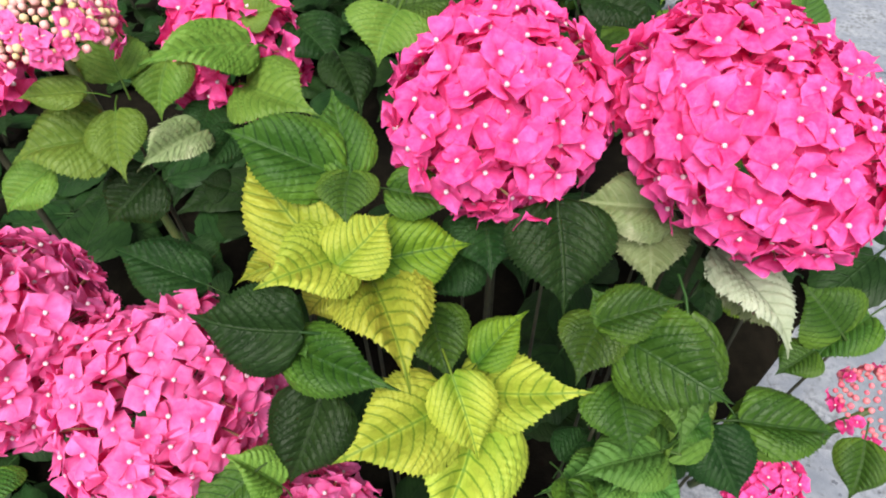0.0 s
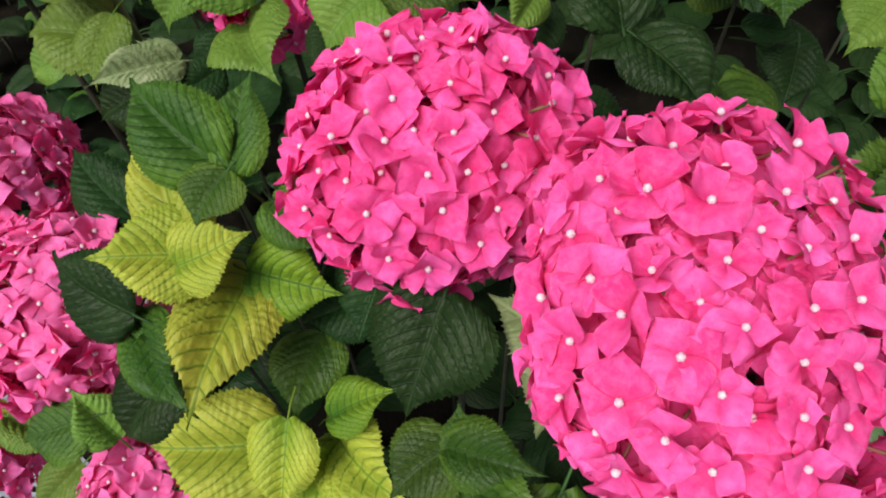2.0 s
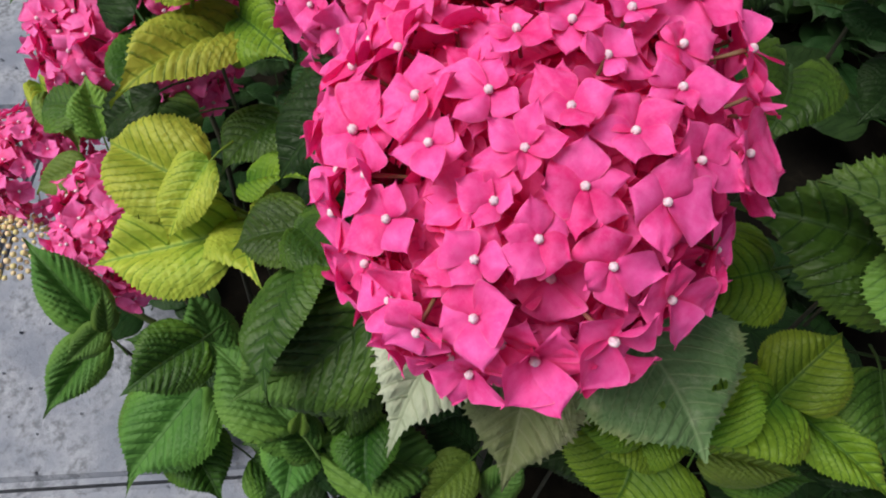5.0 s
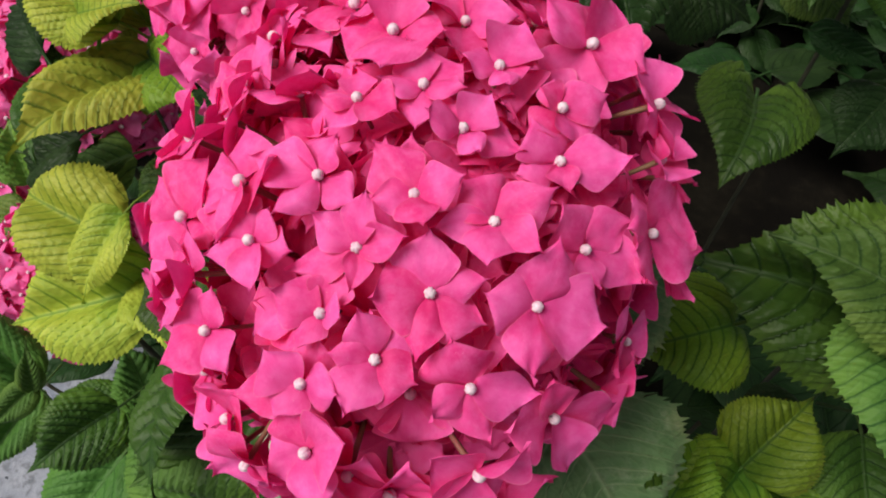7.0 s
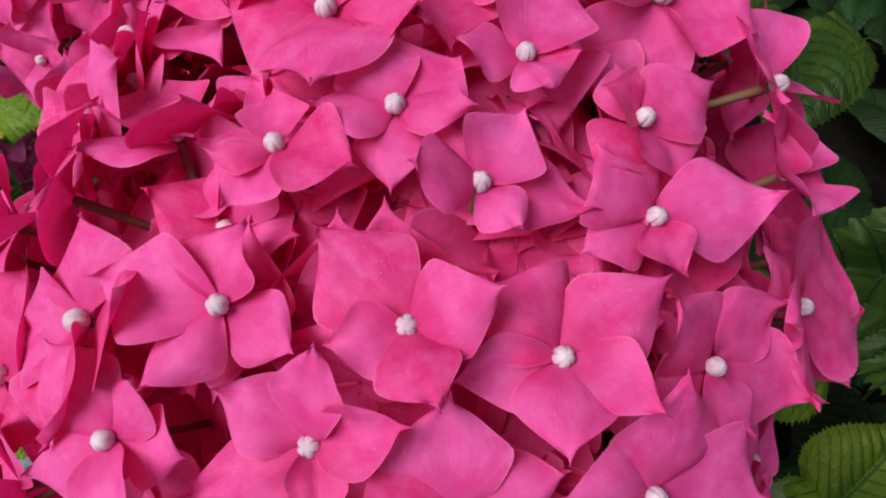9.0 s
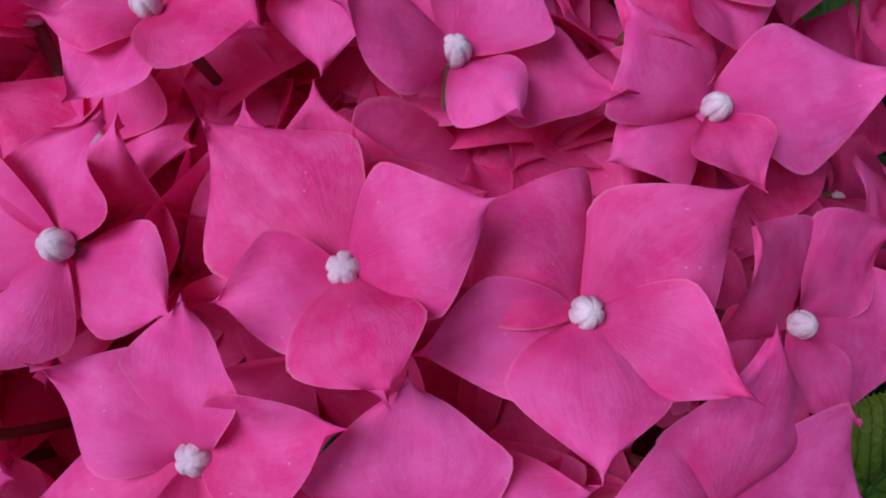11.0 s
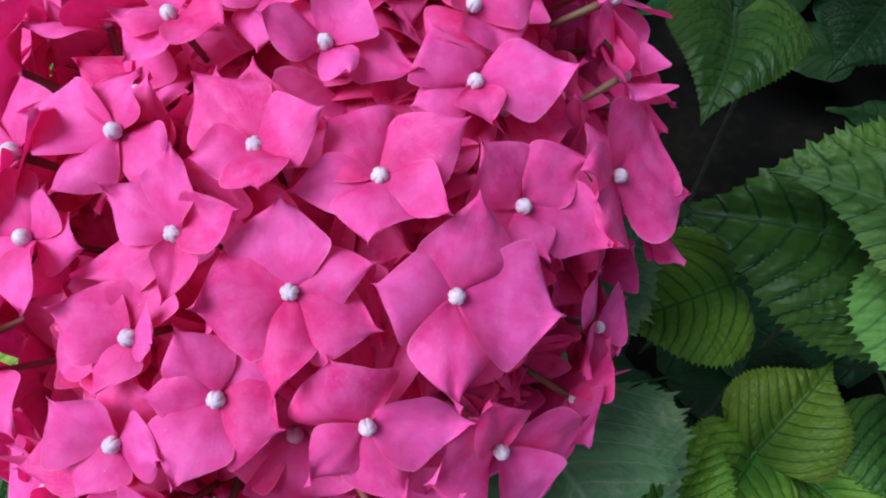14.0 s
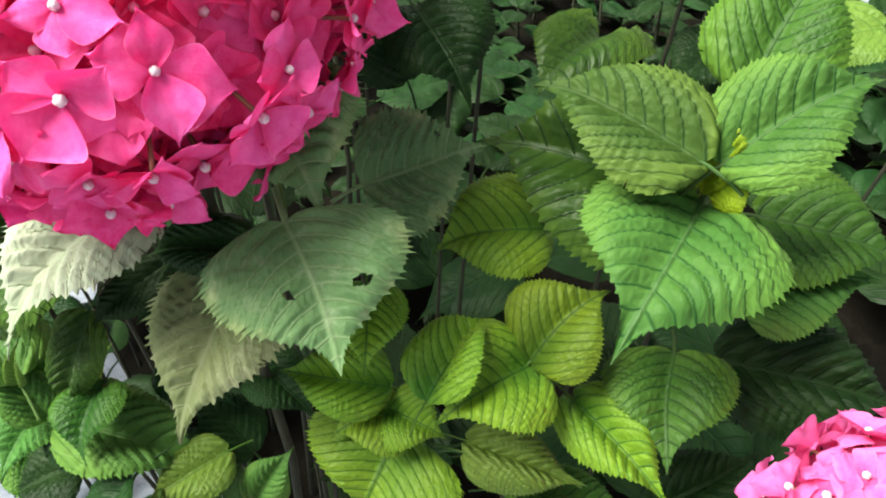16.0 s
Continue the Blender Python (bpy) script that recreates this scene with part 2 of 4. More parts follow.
def plain(name, a, b, scale, rough, bump=0.2, dist=0.001, through=0.0):
    m = Nodes(name)
    pos = m.place()
    n = m.noise(pos, scale, 5, 0.6)
    return m.finish(m.mix(m.ramp(n, 0.3, 0.7), a, b), rough, m.noise(pos, scale * 4, 4), bump, dist, through)


BUD = plain("bud_pale", (0.56, 0.38, 0.50, 1), (0.76, 0.62, 0.69, 1), 500, 0.6)
CREAM = plain("bud_cream", (0.56, 0.52, 0.20, 1), (0.70, 0.52, 0.36, 1), 90, 0.6)
ROSE = plain("bud_rose", (0.62, 0.075, 0.16, 1), (0.74, 0.25, 0.27, 1), 90, 0.6)
PALE_ROSE = plain("bud_pale_rose", (0.74, 0.30, 0.34, 1), (0.78, 0.50, 0.46, 1), 90, 0.6)
PEDICEL = plain("pedicel_pink_green", (0.22, 0.03, 0.05, 1), (0.16, 0.12, 0.05, 1), 60, 0.6)
STEM = plain("stem_green", (0.05, 0.09, 0.02, 1), (0.09, 0.12, 0.035, 1), 70, 0.5)
WOOD = plain("stem_brown", (0.014, 0.016, 0.008, 1), (0.028, 0.030, 0.014, 1), 80, 0.9, 0.5)


def ground_material(name, a, b, c, scale, spec=0.12):
    m = Nodes(name)
    pos = m.place()
    big, mid, fine = m.noise(pos, scale, 4, 0.6), m.noise(pos, scale * 9, 5, 0.65), m.noise(pos, scale * 60, 3, 0.7)
    col = m.mix(m.ramp(big, 0.35, 0.7), a, b)
    col = m.mix(m.math("MULTIPLY", m.ramp(m.math("ADD", m.math("MULTIPLY", mid, 0.6), m.math("MULTIPLY", big, 0.45)), 0.50, 0.68), 0.75), col, c)
    col = m.mix(m.math("MULTIPLY", m.ramp(fine, 0.56, 0.75), 0.35), col, c)
    return m.finish(col, 0.85, m.math("ADD", m.math("MULTIPLY", mid, 0.7), m.math("MULTIPLY", fine, 0.4)), 0.7, 0.006, 0, None, spec)


CONCRETE = ground_material("concrete_weathered", (0.20, 0.225, 0.285, 1), (0.36, 0.385, 0.45, 1), (0.10, 0.11, 0.13, 1), 9.0)
# soil far below its own tone: the shade in the bush's gaps is painted in
SOIL = ground_material("soil_shade_black", (0.005, 0.0045, 0.004, 1), (0.009, 0.008, 0.006, 1), (0.014, 0.012, 0.009, 1), 6.0, 0.02)
DIRT = ground_material("ground_grey", (0.22, 0.22, 0.22, 1), (0.30, 0.30, 0.30, 1), (0.14, 0.14, 0.13, 1), 2.0)


# ---- mesh helpers ----
def mesh_of(name, verts, faces, material, uvs=None, smooth=True):
    me = bpy.data.meshes.new(name)
    me.from_pydata(verts, [], faces)
    if uvs is not None:
        layer = me.uv_layers.new(name="UVMap")
        for loop in me.loops:
            layer.data[loop.index].uv = uvs[loop.vertex_index]
    me.materials.append(material)
    if smooth:
        me.polygons.foreach_set("use_smooth", [True] * len(me.polygons))
    me.update()
    return me


def grid_faces(rows, cols):
    return [(i * cols + j, i * cols + j + 1, (i + 1) * cols + j + 1, (i + 1) * cols + j) for i in range(rows - 1) for j in range(cols - 1)]


def part(name, mesh, parent, m=None, label=""):
    """A mesh object under a thing or a part; m is its pose in the world."""
    ob = new(name, mesh)
    ob.parent = parent
    m = m if m is not None else Matrix()
    ob.matrix_basis = world_inverse(parent) @ m
    return tagged(ob, label)


def world_inverse(ob):
    m = ob.matrix_basis.copy()
    up = ob.parent
    while up is not None:
        m = up.matrix_basis @ m
        up = up.parent
    return m.inverted()


def tube(name, points, radii, material, sides=8):
    verts, faces = [], []
    n = len(points)
    for i, p in enumerate(points):
        p = Vector(p)
        d = (Vector(points[min(i + 1, n - 1)]) - Vector(points[max(i - 1, 0)])).normalized()
        a = d.orthogonal().normalized() if i == 0 else (prev - d * prev.dot(d)).normalized()
        prev = a
        b = d.cross(a)
        for k in range(sides):
            w = 2 * math.pi * k / sides
            verts.append(p + (a * math.cos(w) + b * math.sin(w)) * radii[i])
    for i in range(n - 1):
        for k in range(sides):
            faces.append((i * sides + k, i * sides + (k + 1) % sides, (i + 1) * sides + (k + 1) % sides, (i + 1) * sides + k))
    faces.append(tuple(range(sides))[::-1])
    faces.append(tuple((n - 1) * sides + k for k in range(sides)))
    return mesh_of(name, verts, faces, material)


def blend(table, x):
    for (x0, y0), (x1, y1) in zip(table, table[1:]):
        if x <= x1:
            return y0 + (y1 - y0) * (x - x0) / (x1 - x0)
    return table[-1][1]


class Heap:
    """Many copies of small forms joined into one mesh."""

    def __init__(self):
        self.co, self.faces, self.uv, self.count = [], [], [], 0

    def add(self, form, m):
        co, faces, uv = form
        a = np.array(m)
        self.co.append(co @ a[:3, :3].T + a[:3, 3])
        self.faces.append(faces + self.count)
        self.uv.append(uv)
        self.count += len(co)

    def mesh(self, name, material):
        co, faces, uv = np.vstack(self.co), np.vstack(self.faces), np.vstack(self.uv)
        me = bpy.data.meshes.new(name)
        me.from_pydata(co.tolist(), [], faces.tolist())
        layer = me.uv_layers.new(name="UVMap")
        index = np.zeros(len(me.loops), dtype=np.int32)
        me.loops.foreach_get("vertex_index", index)
        layer.data.foreach_set("uv", uv[index].ravel())
        me.materials.append(material)
        me.polygons.foreach_set("use_smooth", [True] * len(me.polygons))
        me.update()
        return me


def form_of(me):
    co = np.array([v.co[:] for v in me.vertices])
    faces = np.array([p.vertices[:] for p in me.polygons])
    uv = np.zeros((len(co), 2))
    for loop in me.loops:
        uv[loop.vertex_index] = me.uv_layers[0].data[loop.index].uv
    return co, faces, uv


# ---- a leaf ----
OUTLINE = [(0, 0.10), (0.03, 0.24), (0.08, 0.37), (0.15, 0.455), (0.25, 0.50), (0.36, 0.50), (0.47, 0.46), (0.56, 0.395), (0.64, 0.31), (0.71, 0.22), (0.77, 0.138), (0.82, 0.080), (0.87, 0.046), (0.93, 0.024), (1.0, 0.003)]
HEART = [(0, 0.34), (0.06, 0.44), (0.14, 0.49), (0.26, 0.50), (0.40, 0.46), (0.52, 0.40), (0.64, 0.32), (0.75, 0.23), (0.84, 0.14), (0.91, 0.07), (0.96, 0.03), (1.0, 0.003)]


def leaf_mesh(kind, seed, fold, arch, rows=98, cols=25, worn=0.0, holes=()):
    """Ovate, toothed, quilted leaf, 1 long and 1 wide, with its stalk behind the base."""
    rng = random.Random(seed)
    teeth = rng.choice((29, 32, 35))
    bend, twist, wave = rng.uniform(-0.06, 0.06), rng.uniform(-0.14, 0.14), rng.uniform(0.015, 0.04)
    shift, droop, roll_down = rng.uniform(0, 6.28), rng.uniform(-0.3, 0.9), rng.uniform(0.03, 0.10)
    lobe = 0.24 if kind == "heart" else rng.uniform(0.02, 0.07)
    outline = HEART if kind == "heart" else OUTLINE
    verts, uvs = [], []
    for i in range(rows):
        u = i / (rows - 1)
        half = blend(outline, u)
        tooth = 0.0
        if 0.03 < u < 0.93:
            tooth = ((u * teeth) % 1.0) * 0.052 - 0.018
            tooth *= 1.0 + worn * rng.uniform(-1.0, 1.6)
        for j in range(cols):
            v = 2 * j / (cols - 1) - 1
            a = abs(v)
            y = v * half
            x = u - lobe * math.sin(min(a * 1.7, 1.57)) * (1 - u) ** 3
            if a > 0.99:
                y += math.copysign(tooth * min(1.0, half * 3), v)
                x += tooth * 0.5
            w = 2 * a * half
            s = (u - w * (0.22 + 0.30 * w)) * 9.0
            quilt = abs(math.sin(math.pi * s)) ** 0.9
            gentle = math.sqrt(w * w + 0.0036) - 0.06
            z = arch * 3.6 * u**1.15 * (1 - u) ** 0.85 - droop * max(0.0, u - 0.68) ** 2
            z += fold * (1.25 * gentle - 0.80 * w * w)
            z -= roll_down * a**4 * half * 2
            z += 0.050 * quilt * min(1, w * 4) * min(1, half * 4) * (1 - a**6)
            z += 0.005 * math.sin(26 * w + 5 * math.floor(s)) * quilt * min(1, w * 3) * (1 - a**4)
            z += wave * math.sin(9 * u + shift + 2 * v) * a * a
            z += twist * y * (u - 0.3)
            verts.append((x, y + bend * math.sin(math.pi * u), z))
            uvs.append((u, 0.5 + v * half))
    faces = grid_faces(rows, cols)
    if holes:
        def eaten(f):
            x = sum(uvs[i][0] for i in f) / 4
            y = sum(uvs[i][1] for i in f) / 4
            return any((x - hx) ** 2 + ((y - hy) * 0.75) ** 2 < hr * hr for hx, hy, hr in holes)

        faces = [f for f in faces if not eaten(f)]
    # the stalk
    n0 = len(verts)
    ring = [(-0.32, 0, -0.16, 0.013), (-0.16, 0, -0.05, 0.012), (-0.03, 0, -0.006, 0.012), (0.10, bend * 0.3, -0.005, 0.008)]
    for x, y, z, r in ring:
        for k in range(6):
            w = math.pi * k / 3
            verts.append((x, y + r * 1.4 * math.cos(w), z + r * math.sin(w)))
            uvs.append((0.5, 0.5))
    for i in range(3):
        for k in range(6):
            faces.append((n0 + i * 6 + k, n0 + i * 6 + (k + 1) % 6, n0 + i * 6 + 6 + (k + 1) % 6, n0 + i * 6 + 6 + k))
    return mesh_of("leaf_" + kind, verts, faces, LEAF[kind], uvs)


LEAF_MESH = {}
OLD_HOLES = [((0.55, 0.72, 0.035), (0.48, 0.36, 0.022)), ((0.62, 0.30, 0.026),), ((0.66, 0.66, 0.02),), ((0.4, 0.3, 0.03), (0.52, 0.62, 0.045))]


def leaf_form(kind, seed, fold, arch, light=False):
    key = (kind, seed, fold, arch, light)
    if key not in LEAF_MESH:
        worn = 0.9 if kind in ("old", "pale", "bleached") else 0.15
        LEAF_MESH[key] = leaf_mesh(kind, seed, fold, arch, 29 if light else 98, 9 if light else 25, worn, OLD_HOLES[seed] if kind == "old" else ())
    return LEAF_MESH[key]


leaf_count = 0


def leaf(owner, kind, base, tip, normal, width, roll=0.0, fold=None, arch=None, light=False):
    """A leaf from base to tip, its upper face turned to normal."""
    global leaf_count
    leaf_count += 1
    rng = random.Random(leaf_count)
    b, t = Vector(base), Vector(tip)
    ax = t - b
    length = ax.length
    ax.normalize()
    n = Vector(normal)
    n = (n - ax * n.dot(ax)).normalized()
    if roll:
        n = Matrix.Rotation(radians(roll), 3, ax) @ n
    side = n.cross(ax)
    if fold is None:
        fold = ((0.28, 0.36, 0.44) if kind == "yellow" else (0.14, 0.23, 0.32))[leaf_count % 3]
    if arch is None:
        arch = (0.05, 0.09, 0.14)[leaf_count // 3 % 3]
    me = leaf_form(kind, leaf_count % 4, fold, arch, light)
    m = Matrix((
        (ax.x * length, side.x * width, n.x * length, b.x),
        (ax.y * length, side.y * width, n.y * length, b.y),
        (ax.z * length, side.z * width, n.z * length, b.z),
        (0, 0, 0, 1),
    ))
    return part("leaf", me, owner, m)


SHOOT_WORDS = {
    "yellow": "young yellow-green hydrangea shoot with dark-veined toothed leaves",
    "green": "mid-green hydrangea shoot with quilted toothed leaves",
    "dark": "dark green hydrangea shoot with broad quilted leaves",
    "old": "hydrangea shoot with dull, torn, spotted old leaves below a bloom",
    "pale": "hydrangea shoot with pale worn leaves",
    "light": "light green hydrangea shoot with soft toothed leaves",
}
CENTRE = Vector((0.05, 0.62, 0.0))


def root_of(p, pull=0.35):
    q = Vector((p[0], p[1], 0)).lerp(CENTRE, pull)
    q.z = 0.02
    return q


def shoot(top, look_of, pull=0.12):
    """A leafy shoot: an empty at its root and a stem up to top."""
    p = Vector(top)
    root = root_of(p, pull)
    thing = new("hydrangea_shoot")
    thing.location = root
    tagged(thing, SHOOT_WORDS[look_of], "plant", "hydrangea shoots")
    pts, radii = [], []
    for i in range(7):
        f = i / 6
        q = root.lerp(p, f)
        q.x = root.x + (p.x - root.x) * f**1.6
        q.y = root.y + (p.y - root.y) * f**1.6
        pts.append(q - root)
        radii.append(0.0026 - 0.0010 * f)
    me = tube("stem", pts, radii, WOOD)
    ob = new("stem", me)
    ob.parent = thing
    return thing


# ---- a floret of four sepals round a pale bud ----
def sepal_mesh(seed, material, flat=False, bow=0.0):
    rng = random.Random(seed)
    rows, cols = 16, 13
    cup, reflex, rise = rng.uniform(-0.22, 0.34), rng.uniform(0.05, 0.50), rng.uniform(0.12, 0.50)
    ruffle, phase, skew = rng.uniform(0.03, 0.075), rng.uniform(0, 6.28), rng.uniform(-0.12, 0.12)
    wide, flick, crease = rng.uniform(1.04, 1.24), rng.uniform(-1.0, 1.4), rng.uniform(0.01, 0.05)
    peak, point = rng.uniform(0.42, 0.55), rng.uniform(0.95, 1.12)
    if flat:
        cup, reflex, rise, ruffle = rng.uniform(-0.30, 0.26), rng.uniform(0.14, 0.42), rng.uniform(0.16, 0.36), rng.uniform(0.03, 0.075)
        wide, flick, skew, crease = rng.uniform(0.99, 1.06), rng.uniform(-0.8, 1.6), 0.0, rng.uniform(0.0, 0.03)
    ripple, lobes = rng.uniform(0.012, 0.03), rng.uniform(9, 14)
    verts, uvs = [], []
    for i in range(rows):
        u = i / (rows - 1)
        half = 0.06 * (1 - u) + 0.5 * wide * ((1 - (1 - u / peak) ** 1.8) ** 0.92 if u < peak else (1 - ((u - peak) / (1 - peak)) ** 1.36) ** point)
        for j in range(cols):
            v = 2 * j / (cols - 1) - 1
            lop = 1 + 0.5 * skew * (1 if v > 0 else -1)
            y = v * half * lop * (1 + ripple * math.sin(lobes * u + phase) * abs(v)) + skew * u * u + bow * math.sin(math.pi * min(1.0, u * 0.9))
            x = u - 0.05 * abs(v) ** 2 * u
            # a small point at the tip
            x += 0.05 * max(0.0, u - 0.8) * 5 * (1 - min(1.0, abs(v) * 1.6))
            z = rise * u - reflex * u * u + cup * v * v * half * 1.4
            z += ruffle * math.sin(7 * u + phase + 2.0 * v) * abs(v) ** 1.5
            z += ripple * 0.5 * math.sin(lobes * u - phase) * abs(v) ** 3
            z -= crease * max(0.0, 1 - 3 * abs(v)) * math.sin(math.pi * u)
            z += flick * max(0.0, u - 0.75) ** 2 * 2.0
            z += 0.036 * noise.noise(Vector((u * 2.6, v * 1.6, seed * 3.7))) * min(1.0, 3 * u)
            verts.append((x, y, z))
            uvs.append((u, (v + 1) / 2))
    return mesh_of("sepal", verts, grid_faces(rows, cols), material, uvs)


SEPALS = {m.name: [sepal_mesh(100 + k, m) for k in range(16)] for m in (PETAL, PETAL_SOFT)}
INNER = {name: [form_of(me) for me in forms[:6]] for name, forms in SEPALS.items()}
BOWS = (-0.18, -0.09, 0.0, 0.09, 0.18)
SEPALS_FLAT = {bow: [sepal_mesh(200 + 7 * i + k, PETAL, True, bow) for k in range(5)] for i, bow in enumerate(BOWS)}


def bud_mesh(name, material, lobes=5, groove=0.16, n=10, rings=7):
    verts, faces = [(0, 0, -1)], []
    for i in range(1, rings):
        th = math.pi * i / rings
        for k in range(n):
            w = 2 * math.pi * k / n
            r = math.sin(th) * (1 - groove * max(0.0, math.cos(lobes * w)) ** 4)
            verts.append((r * math.cos(w), r * math.sin(w), -math.cos(th) * 1.05))
    verts.append((0, 0, 0.98))
    last = len(verts) - 1
    for k in range(n):
        faces.append((0, 1 + (k + 1) % n, 1 + k))
        faces.append((last, last - n + k, last - n + (k + 1) % n))
    for i in range(rings - 2):
        for k in range(n):
            faces.append((1 + i * n + k, 1 + i * n + (k + 1) % n, 1 + (i + 1) * n + (k + 1) % n, 1 + (i + 1) * n + k))
    return mesh_of(name, verts, faces, material)


BUD_MESH = bud_mesh("bud", BUD, 5, 0.20, 40, 12)
CREAM_BUD = bud_mesh("cream_bud", CREAM, 4, 0.10, 8, 6)
ROSE_BUD = bud_mesh("rose_bud", ROSE, 4, 0.10, 8, 6)
PALE_ROSE_BUD = bud_mesh("pale_rose_bud", PALE_ROSE, 4, 0.10, 8, 6)
PEDICEL_MESH = tube("pedicel", [(0, 0, -1.6), (0.05, 0.02, -0.8), (0, 0, 0)], [0.05, 0.045, 0.06], PEDICEL, 6)


def floret(owner, place, normal, turn, size, rng, material=PETAL, sepals=4, shape=None, bud=True):
    """The pedicel is the part; its sepals and bud are pieces of it."""
    n = Vector(normal).normalized()
    e1 = Vector((0, 0, 1)).cross(n)
    e1 = e1.normalized() if e1.length > 1e-4 else Vector((1, 0, 0))
    e2 = n.cross(e1)
    m = Matrix(((e1.x, e2.x, n.x, place[0]), (e1.y, e2.y, n.y, place[1]), (e1.z, e2.z, n.z, place[2]), (0, 0, 0, 1)))
    m = m @ Matrix.Rotation(radians(turn), 4, "Z") @ Matrix.Scale(size, 4)
    stalk = new("floret", PEDICEL_MESH)
    stalk.parent = owner
    stalk.matrix_basis = world_inverse(owner) @ m
    for k in range(sepals):
        if shape is None:
            form = rng.choice(SEPALS[material.name])
        else:
            form = rng.choice(SEPALS_FLAT[min(BOWS, key=lambda b: abs(b - shape[k][4]))])
        s = new("sepal", form)
        s.parent = stalk
        if shape is None:
            way, grow, wide, lift, roll = k * 360 / sepals + rng.uniform(-9, 9), rng.uniform(0.88, 1.10), rng.uniform(0.92, 1.08), rng.uniform(-12, 24), rng.uniform(-18, 18)
            rise = 0.03 if k % 2 else -0.03
        else:
            way, grow, wide, lift = shape[k][0], shape[k][1] / 1070 / size, shape[k][2] * 1.07, shape[k][3]
            roll, rise = rng.uniform(-12, 12), 0.003 * lift
        s.matrix_basis = (
            Matrix.Translation((0, 0, rise))
            @ Matrix.Rotation(radians(way), 4, "Z")
            @ Matrix.Rotation(radians(-lift), 4, "Y")
            @ Matrix.Rotation(radians(roll), 4, "X")
            @ Matrix.Translation((0.03, 0, 0))
            @ Matrix.Diagonal((grow, grow * wide, grow, 1))
        )
    if not bud:
        return stalk
    b = new("bud", BUD_MESH)
    b.parent = stalk
    b["label"] = "pale pink closed bud"
    b.matrix_basis = Matrix.Translation((0, 0, 0.11)) @ Matrix.Rotation(rng.uniform(0, 1.2), 4, "Z") @ Matrix.Scale(0.105, 4)
    return stalk


def head_point(centre, radii, axes, lon, lat):
    """A place on an egg-shaped head and its outward way; lat is the angle up the short axis."""
    u = Vector((math.sin(radians(lat)), math.cos(radians(lat)) * math.cos(radians(lon)), math.cos(radians(lat)) * math.sin(radians(lon))))
    p, n = Vector(centre), Vector((0, 0, 0))
    for k in range(3):
        a = Vector(axes[k])
        p = p + a * (u[k] * radii[k])
        n = n + a * (u[k] / radii[k])
    return p, n.normalized()


LEVEL = ((0, 0, 1), (1, 0, 0), (0, 1, 0))


def bloom(label, centre, radii, axes=LEVEL, shaped=(), plain_ones=(), size=0.0182, gap=0.0176, inner=90, low=-38, seed=1, material=PETAL, top_gap=0.0):
    """A mophead: a stem with florets over an egg shape; the rest of the shape is filled in evenly."""
    rng = random.Random(seed)
    c = Vector(centre)
    root = root_of(c, 0.12)
    thing = new("hydrangea_bloom")
    thing.location = root
    tagged(thing, label, "flower", "hydrangea blooms")
    pts = [root - root, (c - root) * 0.5 + Vector((0.0, 0.015, -0.02)), (c - root) * 0.93]
    part("stem", tube("stem", pts, [0.0038, 0.0034, 0.0030], WOOD), thing, Matrix.Translation(root))
    done = []

    def grow(lon, lat, turn, k=1.0, depth=1.0, tilt=20, bud=True):
        p, n = head_point(c, [r * depth for r in radii], axes, lon, lat)
        n = (n + Vector((rng.gauss(0, 1), rng.gauss(0, 1), rng.gauss(0, 1))) * math.tan(radians(tilt)) * 0.6).normalized()
        p = p + n * rng.uniform(-0.006, 0.004)
        floret(thing, p, n, turn, size * k * rng.uniform(0.9, 1.1), rng, material, 5 if rng.random() < 0.06 else 4, None, bud)

    for lon, lat, sink, shape in shaped:
        p, n = head_point(c, radii, axes, lon, lat)
        p = p - n * sink
        done.append(p)
        floret(thing, p, n, 0, 0.0165, rng, material, len(shape), shape)
    kept = list(done)
    for lon, lat in plain_ones:
        if any((head_point(c, radii, axes, lon, lat)[0] - q).length < 0.019 for q in kept):
            continue
        done.append(head_point(c, radii, axes, lon, lat)[0])
        grow(lon, lat, rng.uniform(0, 90))
    tries = 0
    while tries < 2500:
        tries += 1
        lat = math.degrees(math.asin(rng.uniform(math.sin(radians(low)), 1)))
        lon = rng.uniform(-180, 180)
        if lat > 90 - top_gap:
            continue
        p = head_point(c, radii, axes, lon, lat)[0]
        if any((p - q).length < gap for q in done):
            continue
        done.append(p)
        close = any((p - q).length < 0.030 for q in kept)
        grow(lon, lat, rng.uniform(0, 90), 0.95, 0.80 if close else 0.94, 9 if close else 18)
    # sepals crowded inside the head, too many to tell apart
    heap = Heap()
    for k in range(inner):
        lat = math.degrees(math.asin(rng.uniform(math.sin(radians(low)), 1)))
        depth = rng.uniform(0.66, 0.80)
        p, n = head_point(c, [r * depth for r in radii], axes, rng.uniform(-180, 180), lat)
        n = (n + Vector((rng.gauss(0, 1), rng.gauss(0, 1), rng.gauss(0, 1))) * 0.35).normalized()
        m = Matrix.Translation(p) @ n.to_track_quat("Z", "Y").to_matrix().to_4x4()
        for q in range(4):
            heap.add(rng.choice(INNER[material.name]), m @ Matrix.Rotation(radians(90 * q + rng.uniform(-12, 12)), 4, "Z") @ Matrix.Scale(size * rng.uniform(0.9, 1.15), 4))
    inside = part("core", heap.mesh("core", material), thing, None, "crowded deep pink sepals inside the head")
    inside["kind"] = "stuff"
    return thing


